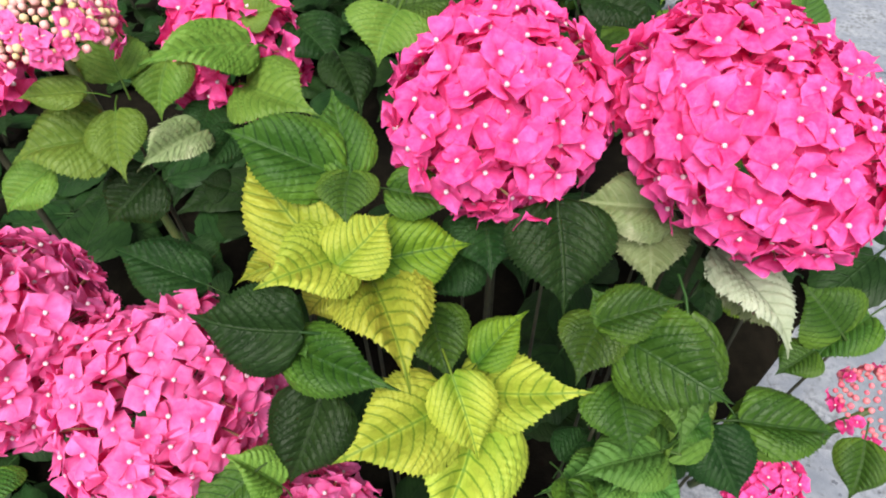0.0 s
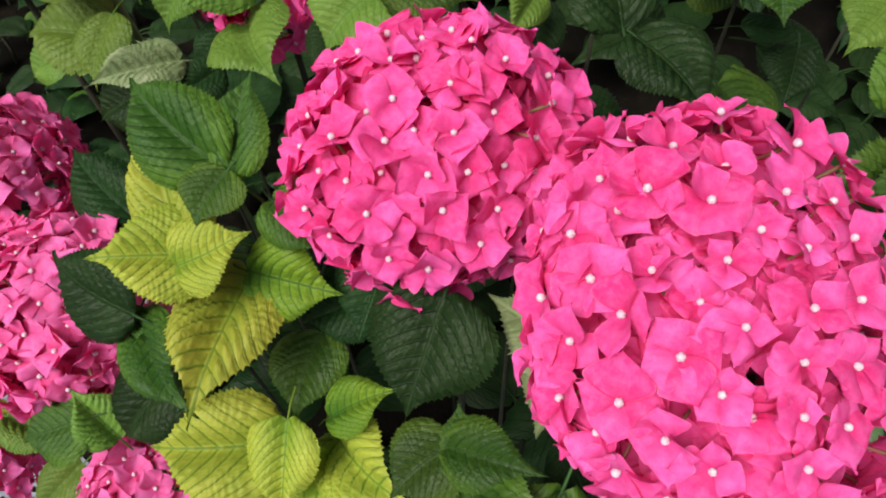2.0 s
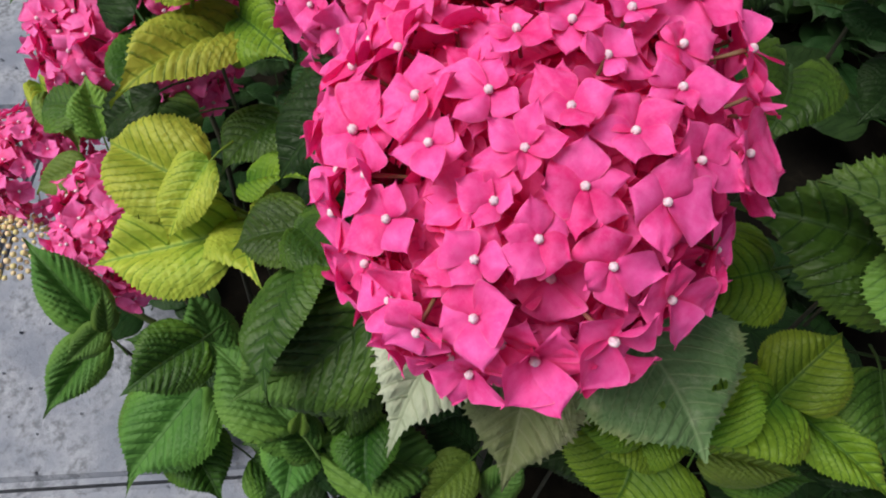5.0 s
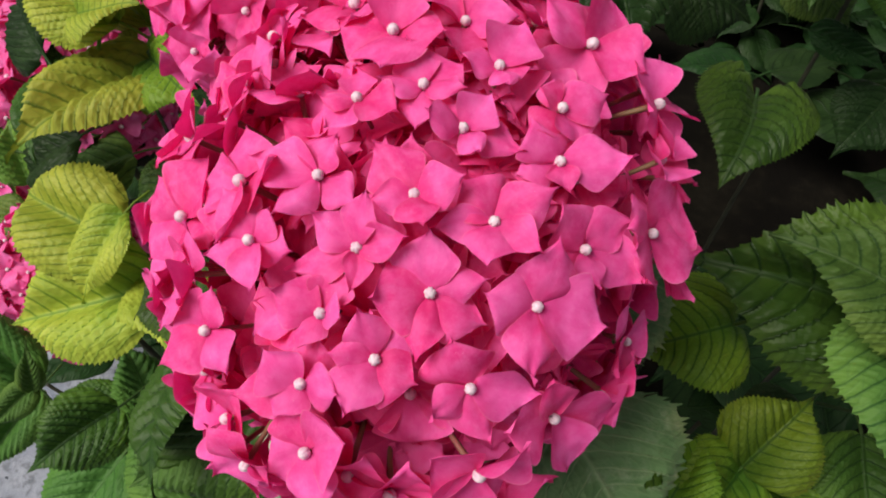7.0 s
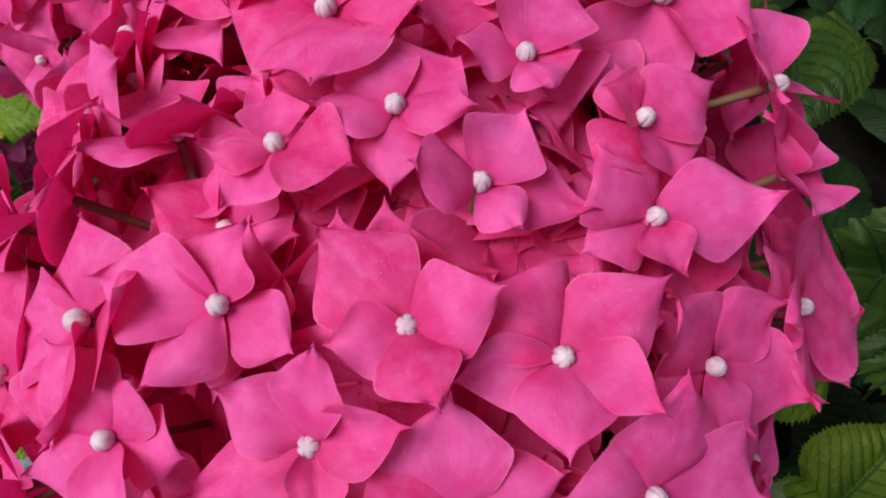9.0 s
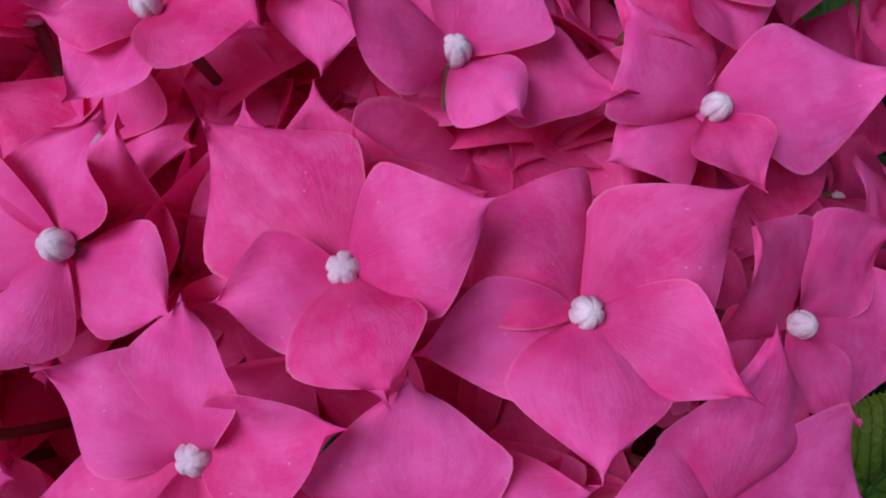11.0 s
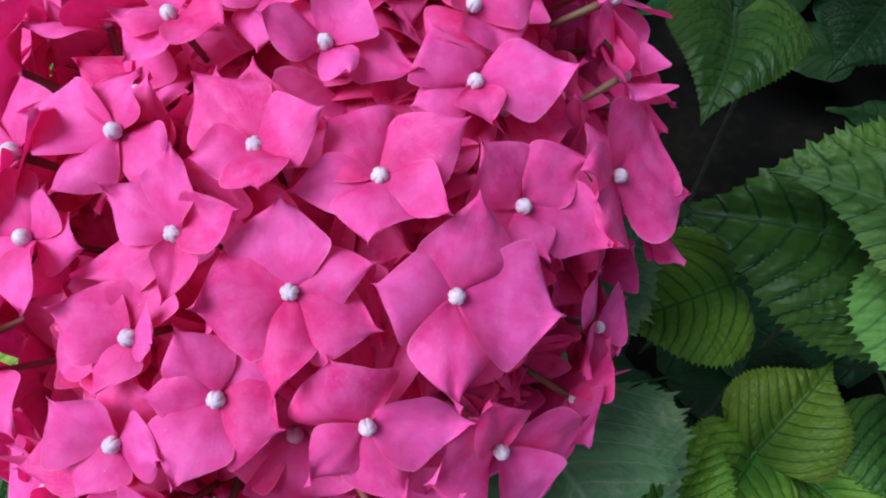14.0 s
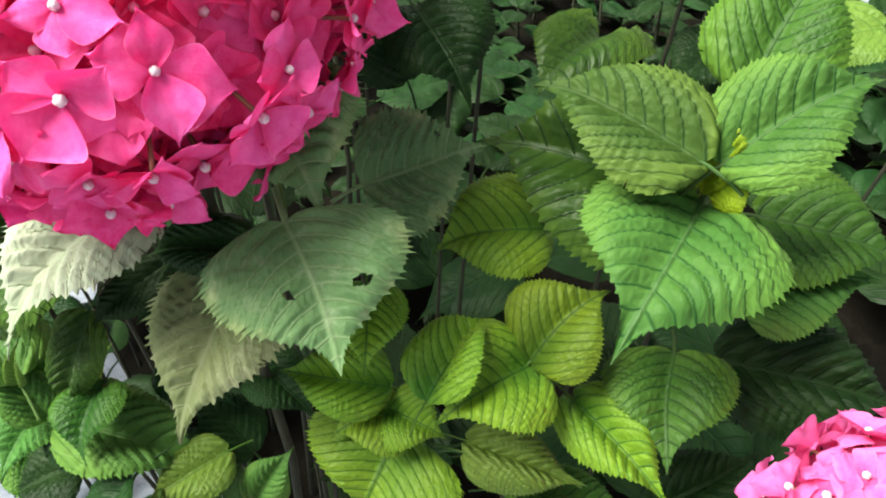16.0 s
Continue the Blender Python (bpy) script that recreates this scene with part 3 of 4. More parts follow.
# ---- ground ----
def slab_sheet(name, x0, x1, y0, y1, z, material, step=0.5, rough=0.0, seed=3):
    nx, ny = max(2, int((x1 - x0) / step) + 1), max(2, int((y1 - y0) / step) + 1)
    verts = []
    for i in range(nx):
        for j in range(ny):
            x, y = x0 + (x1 - x0) * i / (nx - 1), y0 + (y1 - y0) * j / (ny - 1)
            verts.append((x, y, z + rough * noise.noise(Vector((x * 3, y * 3, seed)))))
    return mesh_of(name, verts, [f[::-1] for f in grid_faces(nx, ny)], material)


ground = new("ground", slab_sheet("ground", -300, 300, -300, 300, -0.05, DIRT, 60))
tagged(ground, "bare grey ground running off to the horizon", "ground", kind="structure")

# the bed, its edge bowing round the bush
verts, faces = [], []
for i in range(41):
    w = math.pi * 2 * i / 40
    for f in (0.0, 0.5, 0.85, 1.0):
        x = -0.40 + f * (1.35 if math.cos(w) > 0 else 1.69) * math.cos(w)
        y = 1.40 + f * 1.22 * math.sin(w) + 0.02 * math.sin(5 * w)
        z = 0.012 + 0.035 * (1 - f) + (0.012 * noise.noise(Vector((x * 9, y * 9, 1))) if f < 1 else -0.04)
        verts.append((x, y, z))
for i in range(40):
    for j in range(3):
        faces.append((i * 4 + j, i * 4 + j + 1, (i + 1) * 4 + j + 1, (i + 1) * 4 + j))
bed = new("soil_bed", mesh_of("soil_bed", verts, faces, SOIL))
tagged(bed, "soil of the planting bed, blackened for the shade under the bush", "soil", kind="structure")

# an unseen plain wall, added to close the place and block sky behind the bush
bm = bmesh.new()
bmesh.ops.create_cube(bm, size=1, matrix=Matrix.Translation((0, 2.7, 1.4)) @ Matrix.Diagonal((9, 0.25, 3.0, 1)))
bmesh.ops.bevel(bm, geom=list(bm.edges), offset=0.01, segments=2, affect="EDGES")
me = bpy.data.meshes.new("wall_north")
bm.to_mesh(me)
bm.free()
me.materials.append(DIRT)
tagged(new("wall_north", me), "plain grey plastered wall added out of view behind the bush", "wall", kind="structure")

# ---- the blooms ----
A_plain, B_plain, B_shaped = [], [], []
A_plain += [(-28, 55), (6, 31), (19, 28), (19, 51), (7, 55), (-33, 74), (-53, 63), (-80, 49), (-98, 47), (43, 39), (44, 63), (72, 71), (109, 83), (76, 62)]
A_plain += [(78, 33), (89, 43), (69, 44), (122, 67), (156, 71), (120, 48), (143, 57), (-166, 68), (-131, 67), (-127, 57), (-0, 74), (104, 26), (90, 22), (147, 30)]
A_plain += [(70, 15), (109, 44), (130, 30), (127, 15), (65, 25), (-101, 59), (176, 55), (26, 20), (144, -4)]
B_plain += [(-27, 45), (-78, 62), (-119, 47), (11, 47), (24, 65), (34, 56), (-167, 49), (-169, 31), (48, 38), (158, 28), (87, 23), (100, 32), (-4, 33), (-17, 33)]
B_plain += [(12, 29), (89, 34), (117, 19), (45, 13), (32, 34), (102, 14), (144, 15), (115, 41), (133, 25), (108, 23), (-139, 35), (-57, 14), (-61, 28)]
B_plain += [(-77, 36), (-94, 36), (-61, 49), (-26, 31), (-36, 53), (-45, 69), (-15, 24), (-2, 18), (-3, 39), (-11, 37), (23, 16), (14, 18)]
B_shaped.append((123.1, 78.3, 0, ((128, 21.6, 0.85, -11, -0.03), (16, 17.0, 0.83, 29, -0.02), (-72, 16.9, 0.68, 29, -0.12), (-172, 13.0, 0.83, 4, 0.08))))
B_shaped.append((160.5, 67.2, 0, ((114, 15.5, 1.14, 11, -0.2), (12, 21.9, 0.7, 12, -0.0), (-59, 17.8, 0.65, 23, 0.05), (-122, 16.5, 0.91, 21, -0.04), (168, 17.9, 0.58, -2, 0.03))))
B_shaped.append((94.9, 69.0, 0, ((157, 17.4, 0.74, 1, -0.01), (87, 17.8, 0.59, 31, 0.06), (21, 17.2, 0.58, 24, 0.02), (-84, 13.8, 0.58, 13, 0.2), (-148, 22.1, 0.58, -10, -0.03))))
B_shaped.append((177.3, 48.0, 0.003, ((97, 18.7, 0.91, 9, -0.02), (-2, 19.3, 0.76, 9, 0.14), (-58, 26.5, 0.58, 6, 0.08), (-112, 13.0, 0.87, 13, -0.12), (172, 14.5, 0.85, -8, 0))))
B_shaped.append((-163.5, 61.3, 0.002, ((-36, 23.6, 0.73, 16, 0.02), (-121, 11.7, 0.84, 15, -0.11), (82, 15.5, 1.22, 11, 0.1), (160, 14.5, 0.85, -8, 0))))
B_shaped.append((-157.2, 81.4, 0, ((-31, 19.9, 0.69, -8, 0.2), (-74, 11.6, 0.76, 13, -0.02), (170, 15.3, 0.81, 38, -0.1), (40, 14.9, 0.9, 12, 0.02), (105, 14.5, 0.85, -8, 0))))
B_shaped.append((48.6, 72.2, 0, ((105, 13.9, 1.03, 13, 0.15), (-163, 23.8, 0.66, 7, 0.04), (-104, 17.9, 0.63, 10, 0.08), (0, 14.5, 0.85, -8, 0))))
B_shaped.append((128.4, 61.9, 0, ((10, 17.3, 0.71, 10, 0.13), (-27, 18.2, 0.82, 9, -0.2), (-105, 20.4, 0.58, 8, 0.0), (-178, 18.1, 1.18, 10, 0.01), (85, 18.2, 0.98, 9, 0.09))))
B_shaped.append((157.1, 49.8, 0, ((57, 21.5, 0.88, 8, -0.05), (143, 16.9, 1.05, 10, 0.05), (-121, 22.4, 0.72, 8, -0.02), (-37, 24.7, 0.92, 7, -0.03))))
B_shaped.append((111.9, 52.1, 0, ((110, 17.1, 0.76, 10, -0.03), (-21, 13.4, 1.25, 13, -0.2), (-113, 18.0, 0.82, 10, -0.09), (175, 13.8, 0.86, 13, -0.03), (44, 14.5, 0.85, -8, 0))))
B_shaped.append((135.5, 43.2, 0, ((101, 17.2, 1.21, 10, 0.06), (-17, 21.1, 0.76, 8, 0.0), (-78, 18.2, 0.78, 10, -0.13), (-161, 15.6, 0.69, 11, 0.01))))
B_shaped.append((92.0, 57.5, 0, ((171, 15.9, 1.0, 11, -0.03), (3, 7.7, 1.25, 23, 0.2), (-101, 12.2, 0.86, 14, -0.07), (87, 14.5, 0.85, -8, 0))))
B_shaped.append((54.7, 56.5, 0, ((162, 19.9, 0.86, 10, 0), (89, 12.5, 0.95, 4, 0), (-37, 16.6, 0.8, 12, 0), (-119, 15.2, 0.9, 6, 0), (26, 14.5, 0.85, -8, 0))))
B_shaped.append((-143.3, 62.0, 0, ((-117, 13.5, 1.25, -6, 0.15), (-25, 19.0, 0.82, 9, -0.01), (102, 10.0, 1.25, 17, -0.11), (172, 14.5, 0.85, -8, 0), (38, 14.5, 0.85, -8, 0))))
B_shaped.append((-67.3, 81.7, 0, ((124, 16.8, 0.86, 10, 0), (52, 15.8, 0.95, 4, 0), (-3, 14.0, 0.8, 12, 0), (-164, 14.1, 0.9, 6, 0), (-84, 14.5, 0.85, -8, 0))))
B_shaped.append((-112.6, 70.9, 0, ((21, 21.2, 0.86, 10, 0), (-47, 10.3, 0.95, 4, 0), (-122, 11.3, 0.8, 12, 0), (127, 13.2, 0.9, 6, 0))))
B_shaped.append((93.9, 45.1, 0, ((147, 15.0, 1.12, 12, 0.11), (12, 14.1, 0.99, 12, -0.02), (-110, 12.5, 1.12, 14, -0.08), (-155, 22.3, 0.58, 8, 0.05), (80, 14.5, 0.85, -8, 0))))
B_shaped.append((150.8, 24.7, 0, ((93, 20.7, 0.62, 8, -0.09), (-21, 26.5, 0.96, 6, -0.11), (-88, 24.9, 0.71, 7, 0.05), (156, 20.4, 1.0, 8, 0.04))))
B_shaped.append((63.7, 39.0, 0, ((106, 14.7, 0.86, 10, 0), (-16, 15.9, 0.95, 4, 0), (-111, 22.5, 0.8, 12, 0), (-174, 19.1, 0.9, 6, 0))))
B_shaped.append((-4.7, 76.5, 0, ((18, 16.3, 0.86, 10, 0), (-86, 13.6, 0.95, 4, 0), (-131, 12.5, 0.8, 12, 0), (140, 11.7, 0.9, 6, 0))))
B_shaped.append((-169.3, 32.5, 0.0, ((7, 23.7, 1.25, 7, -0.13), (-52, 26.5, 0.8, 6, -0.17), (-179, 22.3, 0.78, 8, 0.15), (135, 22.1, 0.61, 8, -0.01), (71, 14.5, 0.85, -8, 0))))

bloom(
    "round deep pink hydrangea mophead in full bloom", (0.0444, 0.4668, 0.6811), (0.0718, 0.0794, 0.0952),
    ((0.426, -0.301, 0.853), (-0.736, 0.433, 0.52), (-0.526, -0.849, -0.037)), (), A_plain, seed=11, inner=230,
)
bloom(
    "largest deep pink hydrangea mophead with broad open sepals", (0.2182, 0.4223, 0.6961), (0.0702, 0.0882, 0.1075),
    ((0.208, -0.18, 0.961), (-0.838, -0.54, 0.08), (0.505, -0.822, -0.264)), B_shaped, B_plain, seed=12, inner=290, low=-42,
)
bloom("pink hydrangea mophead low over the bed's edge", (-0.2169, 0.3235, 0.5006), (0.084, 0.088, 0.088), seed=13, material=PETAL_SOFT)
bloom("pink hydrangea mophead beside a larger one", (-0.3539, 0.3628, 0.5332), (0.084, 0.088, 0.088), seed=14, material=PETAL_SOFT)
bloom("small pink hydrangea mophead under yellow leaves", (-0.108, 0.256, 0.388), (0.066, 0.068, 0.068), seed=15, material=PETAL_SOFT, inner=80, size=0.0165)
bloom("pink hydrangea mophead hanging near the pavement", (-0.372, 0.182, 0.262), (0.066, 0.072, 0.072), seed=16, material=PETAL_SOFT, gap=0.021, inner=80, size=0.0165)
bloom("soft pink hydrangea mophead at the bush's flank", (0.474, 0.681, 0.499), (0.060, 0.064, 0.064), seed=17, inner=80, material=PETAL_SOFT)
bloom("small pink hydrangea mophead low among leaves", (0.345, 0.385, 0.258), (0.042, 0.042, 0.042), seed=18, gap=0.017, inner=40, size=0.014)
bloom("pink hydrangea mophead behind a green stem", (-0.19, 0.60, 0.655), (0.06, 0.065, 0.065), seed=19, gap=0.021, inner=80)
bloom("deep pink hydrangea mophead next to an opening one", (-0.383, 0.492, 0.702), (0.05, 0.055, 0.055), seed=20, gap=0.021, inner=80)


def opening_bloom(label, centre, radius, material, bud, count, ring, seed, size=0.013, flat=0.75, other=PALE_ROSE_BUD):
    """A head still opening: tight beads with a few sepals round the rim."""
    rng = random.Random(seed)
    c = Vector(centre)
    root = root_of(c, 0.3)
    thing = new("hydrangea_bloom")
    thing.location = root
    tagged(thing, label, "flower", "hydrangea blooms")
    part("stem", tube("stem", [root - root, (c - root) * 0.5 + Vector((0, 0.01, -0.02)), (c - root) * 0.97], [0.0055, 0.0045, 0.004], STEM), thing, Matrix.Translation(root))
    for k in range(count):
        f = (k + 0.5) / count
        lat = math.asin(1 - 0.95 * f)
        lon = k * 2.39996
        n = Vector((math.cos(lat) * math.cos(lon), math.cos(lat) * math.sin(lon), math.sin(lat)))
        p = c + Vector((n.x * radius, n.y * radius, n.z * radius * flat)) * rng.uniform(0.9, 1.04)
        r = rng.uniform(0.0026, 0.0042)
        part("bead", rng.choice((bud, other)), thing, Matrix.Translation(p) @ n.to_track_quat("Z", "Y").to_matrix().to_4x4() @ Matrix.Scale(r, 4))
    for k in range(ring):
        lon = 2 * math.pi * k / ring + rng.uniform(-0.2, 0.2)
        lat = rng.uniform(-0.5, 0.7)
        n = Vector((math.cos(lat) * math.cos(lon), math.cos(lat) * math.sin(lon), math.sin(lat) + 0.2)).normalized()
        p = c + Vector((n.x * radius, n.y * radius, n.z * radius * flat)) * 1.02
        floret(thing, p, n, rng.uniform(0, 90), size * rng.uniform(0.8, 1.15), rng, material)
    return thing


opening_bloom("opening hydrangea head of cream and rose beads rimmed with pink", (-0.301, 0.512, 0.72), 0.048, PETAL_SOFT, CREAM_BUD, 200, 48, 31, 0.0105)
opening_bloom("opening rose hydrangea head of small beads", (0.485, 0.45, 0.30), 0.048, PETAL, ROSE_BUD, 110, 16, 32, 0.010, other=ROSE_BUD)
opening_bloom("cream green hydrangea head still in tight bud", (-0.30, 0.13, 0.21), 0.045, PETAL_SOFT, CREAM_BUD, 130, 0, 33, other=CREAM_BUD)

# ---- leafy shoots in plain sight ----
s = shoot((-0.076, 0.411, 0.563), 'yellow')
leaf(s, 'yellow', (-0.0680, 0.3620, 0.6330), (-0.1215, 0.3153, 0.6499), (0.3000, -0.3500, 0.8800), 0.0600)
leaf(s, 'yellow', (-0.0713, 0.3415, 0.6428), (-0.0367, 0.3748, 0.6622), (-0.000, -0.504, 0.864), 0.0506, 0, 0.30)
leaf(s, 'yellow', (-0.0560, 0.3760, 0.5980), (-0.0211, 0.2715, 0.5976), (0.1000, -0.2000, 0.9700), 0.0740)
leaf(s, 'veined', (-0.0463, 0.3711, 0.6166), (0.0217, 0.3836, 0.6217), (0.080, -0.719, 0.690), 0.0589)
leaf(s, 'yellow', (-0.0762, 0.3516, 0.6277), (-0.1480, 0.4286, 0.6760), (-0.089, -0.615, 0.783), 0.0660, 0, 0.16)
leaf(s, 'yellow', (-0.086, 0.383, 0.612), (-0.159, 0.370, 0.592), (-0.157, -0.470, 0.869), 0.035, -7)
leaf(s, 'yellow', (-0.073, 0.367, 0.604), (-0.102, 0.353, 0.575), (-0.324, -0.670, 0.668), 0.048, 3)
s = shoot((-0.072, 0.442, 0.622), 'green')
leaf(s, 'green', (-0.0733, 0.3996, 0.6731), (-0.1546, 0.4167, 0.7010), (0.155, -0.576, 0.803), 0.0611)
leaf(s, 'green', (-0.0631, 0.3979, 0.6745), (-0.0803, 0.4502, 0.7142), (0.057, -0.592, 0.804), 0.0432)
leaf(s, 'green', (-0.0643, 0.3952, 0.6802), (-0.0651, 0.3575, 0.6635), (0.104, -0.406, 0.908), 0.0438)
leaf(s, 'deep', (-0.0382, 0.4007, 0.6601), (0.0145, 0.3894, 0.6524), (0.015, -0.515, 0.857), 0.0403)
s = shoot((-0.122, 0.369, 0.520), 'dark')
leaf(s, 'dark', (-0.0976, 0.3128, 0.6067), (-0.1758, 0.3216, 0.6154), (-0.027, -0.812, 0.583), 0.0656)
leaf(s, 'deep', (-0.1090, 0.3197, 0.5805), (-0.0303, 0.2812, 0.5828), (-0.280, -0.524, 0.805), 0.0503)
leaf(s, 'green', (-0.104, 0.320, 0.584), (-0.111, 0.320, 0.606), (0.687, -0.690, 0.230), 0.020, 2)
leaf(s, 'green', (-0.104, 0.321, 0.586), (-0.094, 0.303, 0.589), (-0.178, 0.094, 0.980), 0.020, 12)
leaf(s, 'dark', (-0.090, 0.311, 0.540), (-0.116, 0.264, 0.485), (-0.096, -0.736, 0.670), 0.066, -5)
s = shoot((0.018, 0.342, 0.423), 'yellow')
leaf(s, 'yellow', (0.0020, 0.3120, 0.5160), (-0.0800, 0.2620, 0.5186), (0.2200, -0.4200, 0.8800), 0.0760)
leaf(s, 'yellow', (0.0190, 0.3413, 0.4953), (0.1116, 0.3102, 0.5391), (-0.499, -0.409, 0.764), 0.0668)
leaf(s, 'yellow', (0.0071, 0.3180, 0.5472), (0.0267, 0.2724, 0.5043), (0.1200, -0.6200, 0.7700), 0.0520, 0, 0.34)
leaf(s, 'yellow', (0.0300, 0.3220, 0.4970), (-0.0108, 0.2185, 0.4679), (0.2500, -0.4000, 0.8800), 0.0860)
s = shoot((0.145, 0.397, 0.507), 'green')
leaf(s, 'deep', (0.1146, 0.3426, 0.5799), (0.1773, 0.3473, 0.6005), (-0.249, -0.444, 0.861), 0.0437)
leaf(s, 'deep', (0.1195, 0.3477, 0.5803), (0.0961, 0.3018, 0.5594), (-0.037, -0.398, 0.917), 0.0514)
leaf(s, 'deep', (0.128, 0.347, 0.569), (0.110, 0.366, 0.595), (0.146, -0.748, 0.648), 0.034, 11)
leaf(s, 'deep', (0.1349, 0.3359, 0.5696), (0.2059, 0.2845, 0.5598), (-0.387, -0.657, 0.647), 0.0750)
leaf(s, 'deep', (0.1373, 0.3318, 0.5187), (0.1437, 0.2809, 0.4939), (-0.066, -0.444, 0.893), 0.0668)
leaf(s, 'deep', (0.193, 0.349, 0.458), (0.234, 0.329, 0.438), (0.173, -0.502, 0.848), 0.045, -13)
s = shoot((0.097, 0.470, 0.565), 'dark')
leaf(s, 'dark', (0.0837, 0.3976, 0.6470), (0.0878, 0.3398, 0.5932), (0.0500, -0.6600, 0.7500), 0.0800)
leaf(s, 'dark', (0.029, 0.419, 0.627), (0.036, 0.369, 0.598), (-0.023, -0.505, 0.863), 0.066, 7)
leaf(s, 'dark', (0.021, 0.410, 0.590), (-0.019, 0.375, 0.569), (-0.062, -0.459, 0.886), 0.055, -10)
leaf(s, 'deep', (-0.0086, 0.3807, 0.5539), (0.0069, 0.3213, 0.5310), (0.067, -0.344, 0.937), 0.0547)
leaf(s, 'veined', (0.0272, 0.3380, 0.5372), (0.0669, 0.3678, 0.5650), (-0.266, -0.444, 0.856), 0.0395)
s = shoot((0.211, 0.467, 0.562), 'old')
leaf(s, 'pale', (0.176, 0.418, 0.626), (0.100, 0.422, 0.630), (0.026, -0.458, 0.889), 0.057, -7)
leaf(s, 'pale', (0.163, 0.426, 0.613), (0.159, 0.372, 0.580), (-0.172, -0.502, 0.848), 0.056, 3)
leaf(s, 'bleached', (0.2139, 0.4018, 0.5950), (0.2600, 0.3257, 0.5627), (0.2800, -0.3000, 0.9000), 0.0620)
s = shoot((0.168, 0.344, 0.325), 'green')
leaf(s, 'middle', (0.1563, 0.3035, 0.4191), (0.0748, 0.2750, 0.4450), (0.315, -0.037, 0.948), 0.0567)
leaf(s, 'deep', (0.147, 0.304, 0.413), (0.145, 0.268, 0.405), (-0.121, -0.209, 0.970), 0.058, -11)
s = shoot((0.318, 0.415, 0.312), 'green')
leaf(s, 'dark', (0.239, 0.351, 0.418), (0.269, 0.304, 0.371), (0.025, -0.699, 0.715), 0.064, 9)
leaf(s, 'deep', (0.273, 0.362, 0.415), (0.367, 0.360, 0.398), (0.155, -0.309, 0.938), 0.068, -8)
leaf(s, 'deep', (0.272, 0.371, 0.410), (0.291, 0.349, 0.387), (0.049, -0.686, 0.726), 0.045, 2)
leaf(s, 'deep', (0.356, 0.426, 0.436), (0.318, 0.409, 0.419), (-0.267, -0.321, 0.909), 0.045, 12)
s = shoot((0.455, 0.508, 0.349), 'green')
leaf(s, 'green', (0.383, 0.438, 0.448), (0.345, 0.472, 0.482), (0.019, -0.696, 0.717), 0.073, -5)
leaf(s, 'green', (0.422, 0.462, 0.444), (0.361, 0.427, 0.408), (-0.316, -0.340, 0.886), 0.059, 5)
leaf(s, 'green', (0.2877, 0.3861, 0.3653), (0.3956, 0.3825, 0.3608), (0.019, -0.497, 0.868), 0.0644)
leaf(s, 'green', (0.440, 0.396, 0.321), (0.422, 0.352, 0.278), (-0.419, -0.552, 0.721), 0.055, -2)
s = shoot((-0.200, 0.646, 0.585), 'light')
leaf(s, 'light', (-0.1610, 0.5499, 0.6917), (-0.2243, 0.4783, 0.7180), (0.494, -0.120, 0.861), 0.0569)
leaf(s, 'light', (-0.1666, 0.5349, 0.6621), (-0.1005, 0.4863, 0.6685), (-0.267, -0.241, 0.933), 0.0716)
leaf(s, 'light', (-0.170, 0.578, 0.701), (-0.137, 0.585, 0.708), (-0.037, -0.610, 0.792), 0.036, 1)
leaf(s, 'dark', (-0.205, 0.548, 0.636), (-0.212, 0.508, 0.616), (0.194, -0.471, 0.860), 0.044, 11)
leaf(s, 'dark', (-0.194, 0.505, 0.572), (-0.220, 0.510, 0.577), (0.099, -0.431, 0.897), 0.033, -6)
s = shoot((-0.026, 0.575, 0.698), 'green')
leaf(s, 'light', (-0.0339, 0.5191, 0.7373), (-0.0492, 0.4839, 0.7100), (0.052, -0.627, 0.777), 0.0643)
leaf(s, 'dark', (-0.088, 0.554, 0.678), (-0.067, 0.500, 0.652), (0.034, -0.419, 0.907), 0.047, -13)
leaf(s, 'dark', (-0.135, 0.612, 0.678), (-0.093, 0.570, 0.651), (0.061, -0.504, 0.861), 0.058, -3)
s = shoot((-0.315, 0.604, 0.586), 'light')
leaf(s, 'light', (-0.2741, 0.4930, 0.6371), (-0.3472, 0.4627, 0.6361), (0.148, -0.388, 0.910), 0.0727)
leaf(s, 'light', (-0.2624, 0.4910, 0.6647), (-0.2482, 0.4406, 0.6339), (0.073, -0.504, 0.860), 0.0478)
leaf(s, 'dark', (-0.247, 0.483, 0.606), (-0.286, 0.452, 0.576), (-0.025, -0.691, 0.722), 0.062, 0)
leaf(s, 'light', (-0.275, 0.481, 0.689), (-0.324, 0.469, 0.691), (0.166, -0.509, 0.845), 0.032, 10)
leaf(s, 'light', (-0.265, 0.523, 0.675), (-0.283, 0.556, 0.708), (0.301, -0.584, 0.754), 0.056, -7)
leaf(s, 'light', (-0.233, 0.556, 0.679), (-0.240, 0.515, 0.638), (0.195, -0.711, 0.676), 0.051, 3)
leaf(s, 'light', (-0.334, 0.486, 0.610), (-0.372, 0.459, 0.582), (-0.006, -0.703, 0.711), 0.052, 13)
leaf(s, 'dark', (-0.188, 0.390, 0.570), (-0.265, 0.411, 0.591), (0.153, -0.369, 0.917), 0.054, -4)
leaf(s, 'dark', (-0.222, 0.439, 0.548), (-0.183, 0.432, 0.541), (0.096, -0.380, 0.920), 0.051, 6)
s = shoot((-0.190, 0.271, 0.392), 'green')
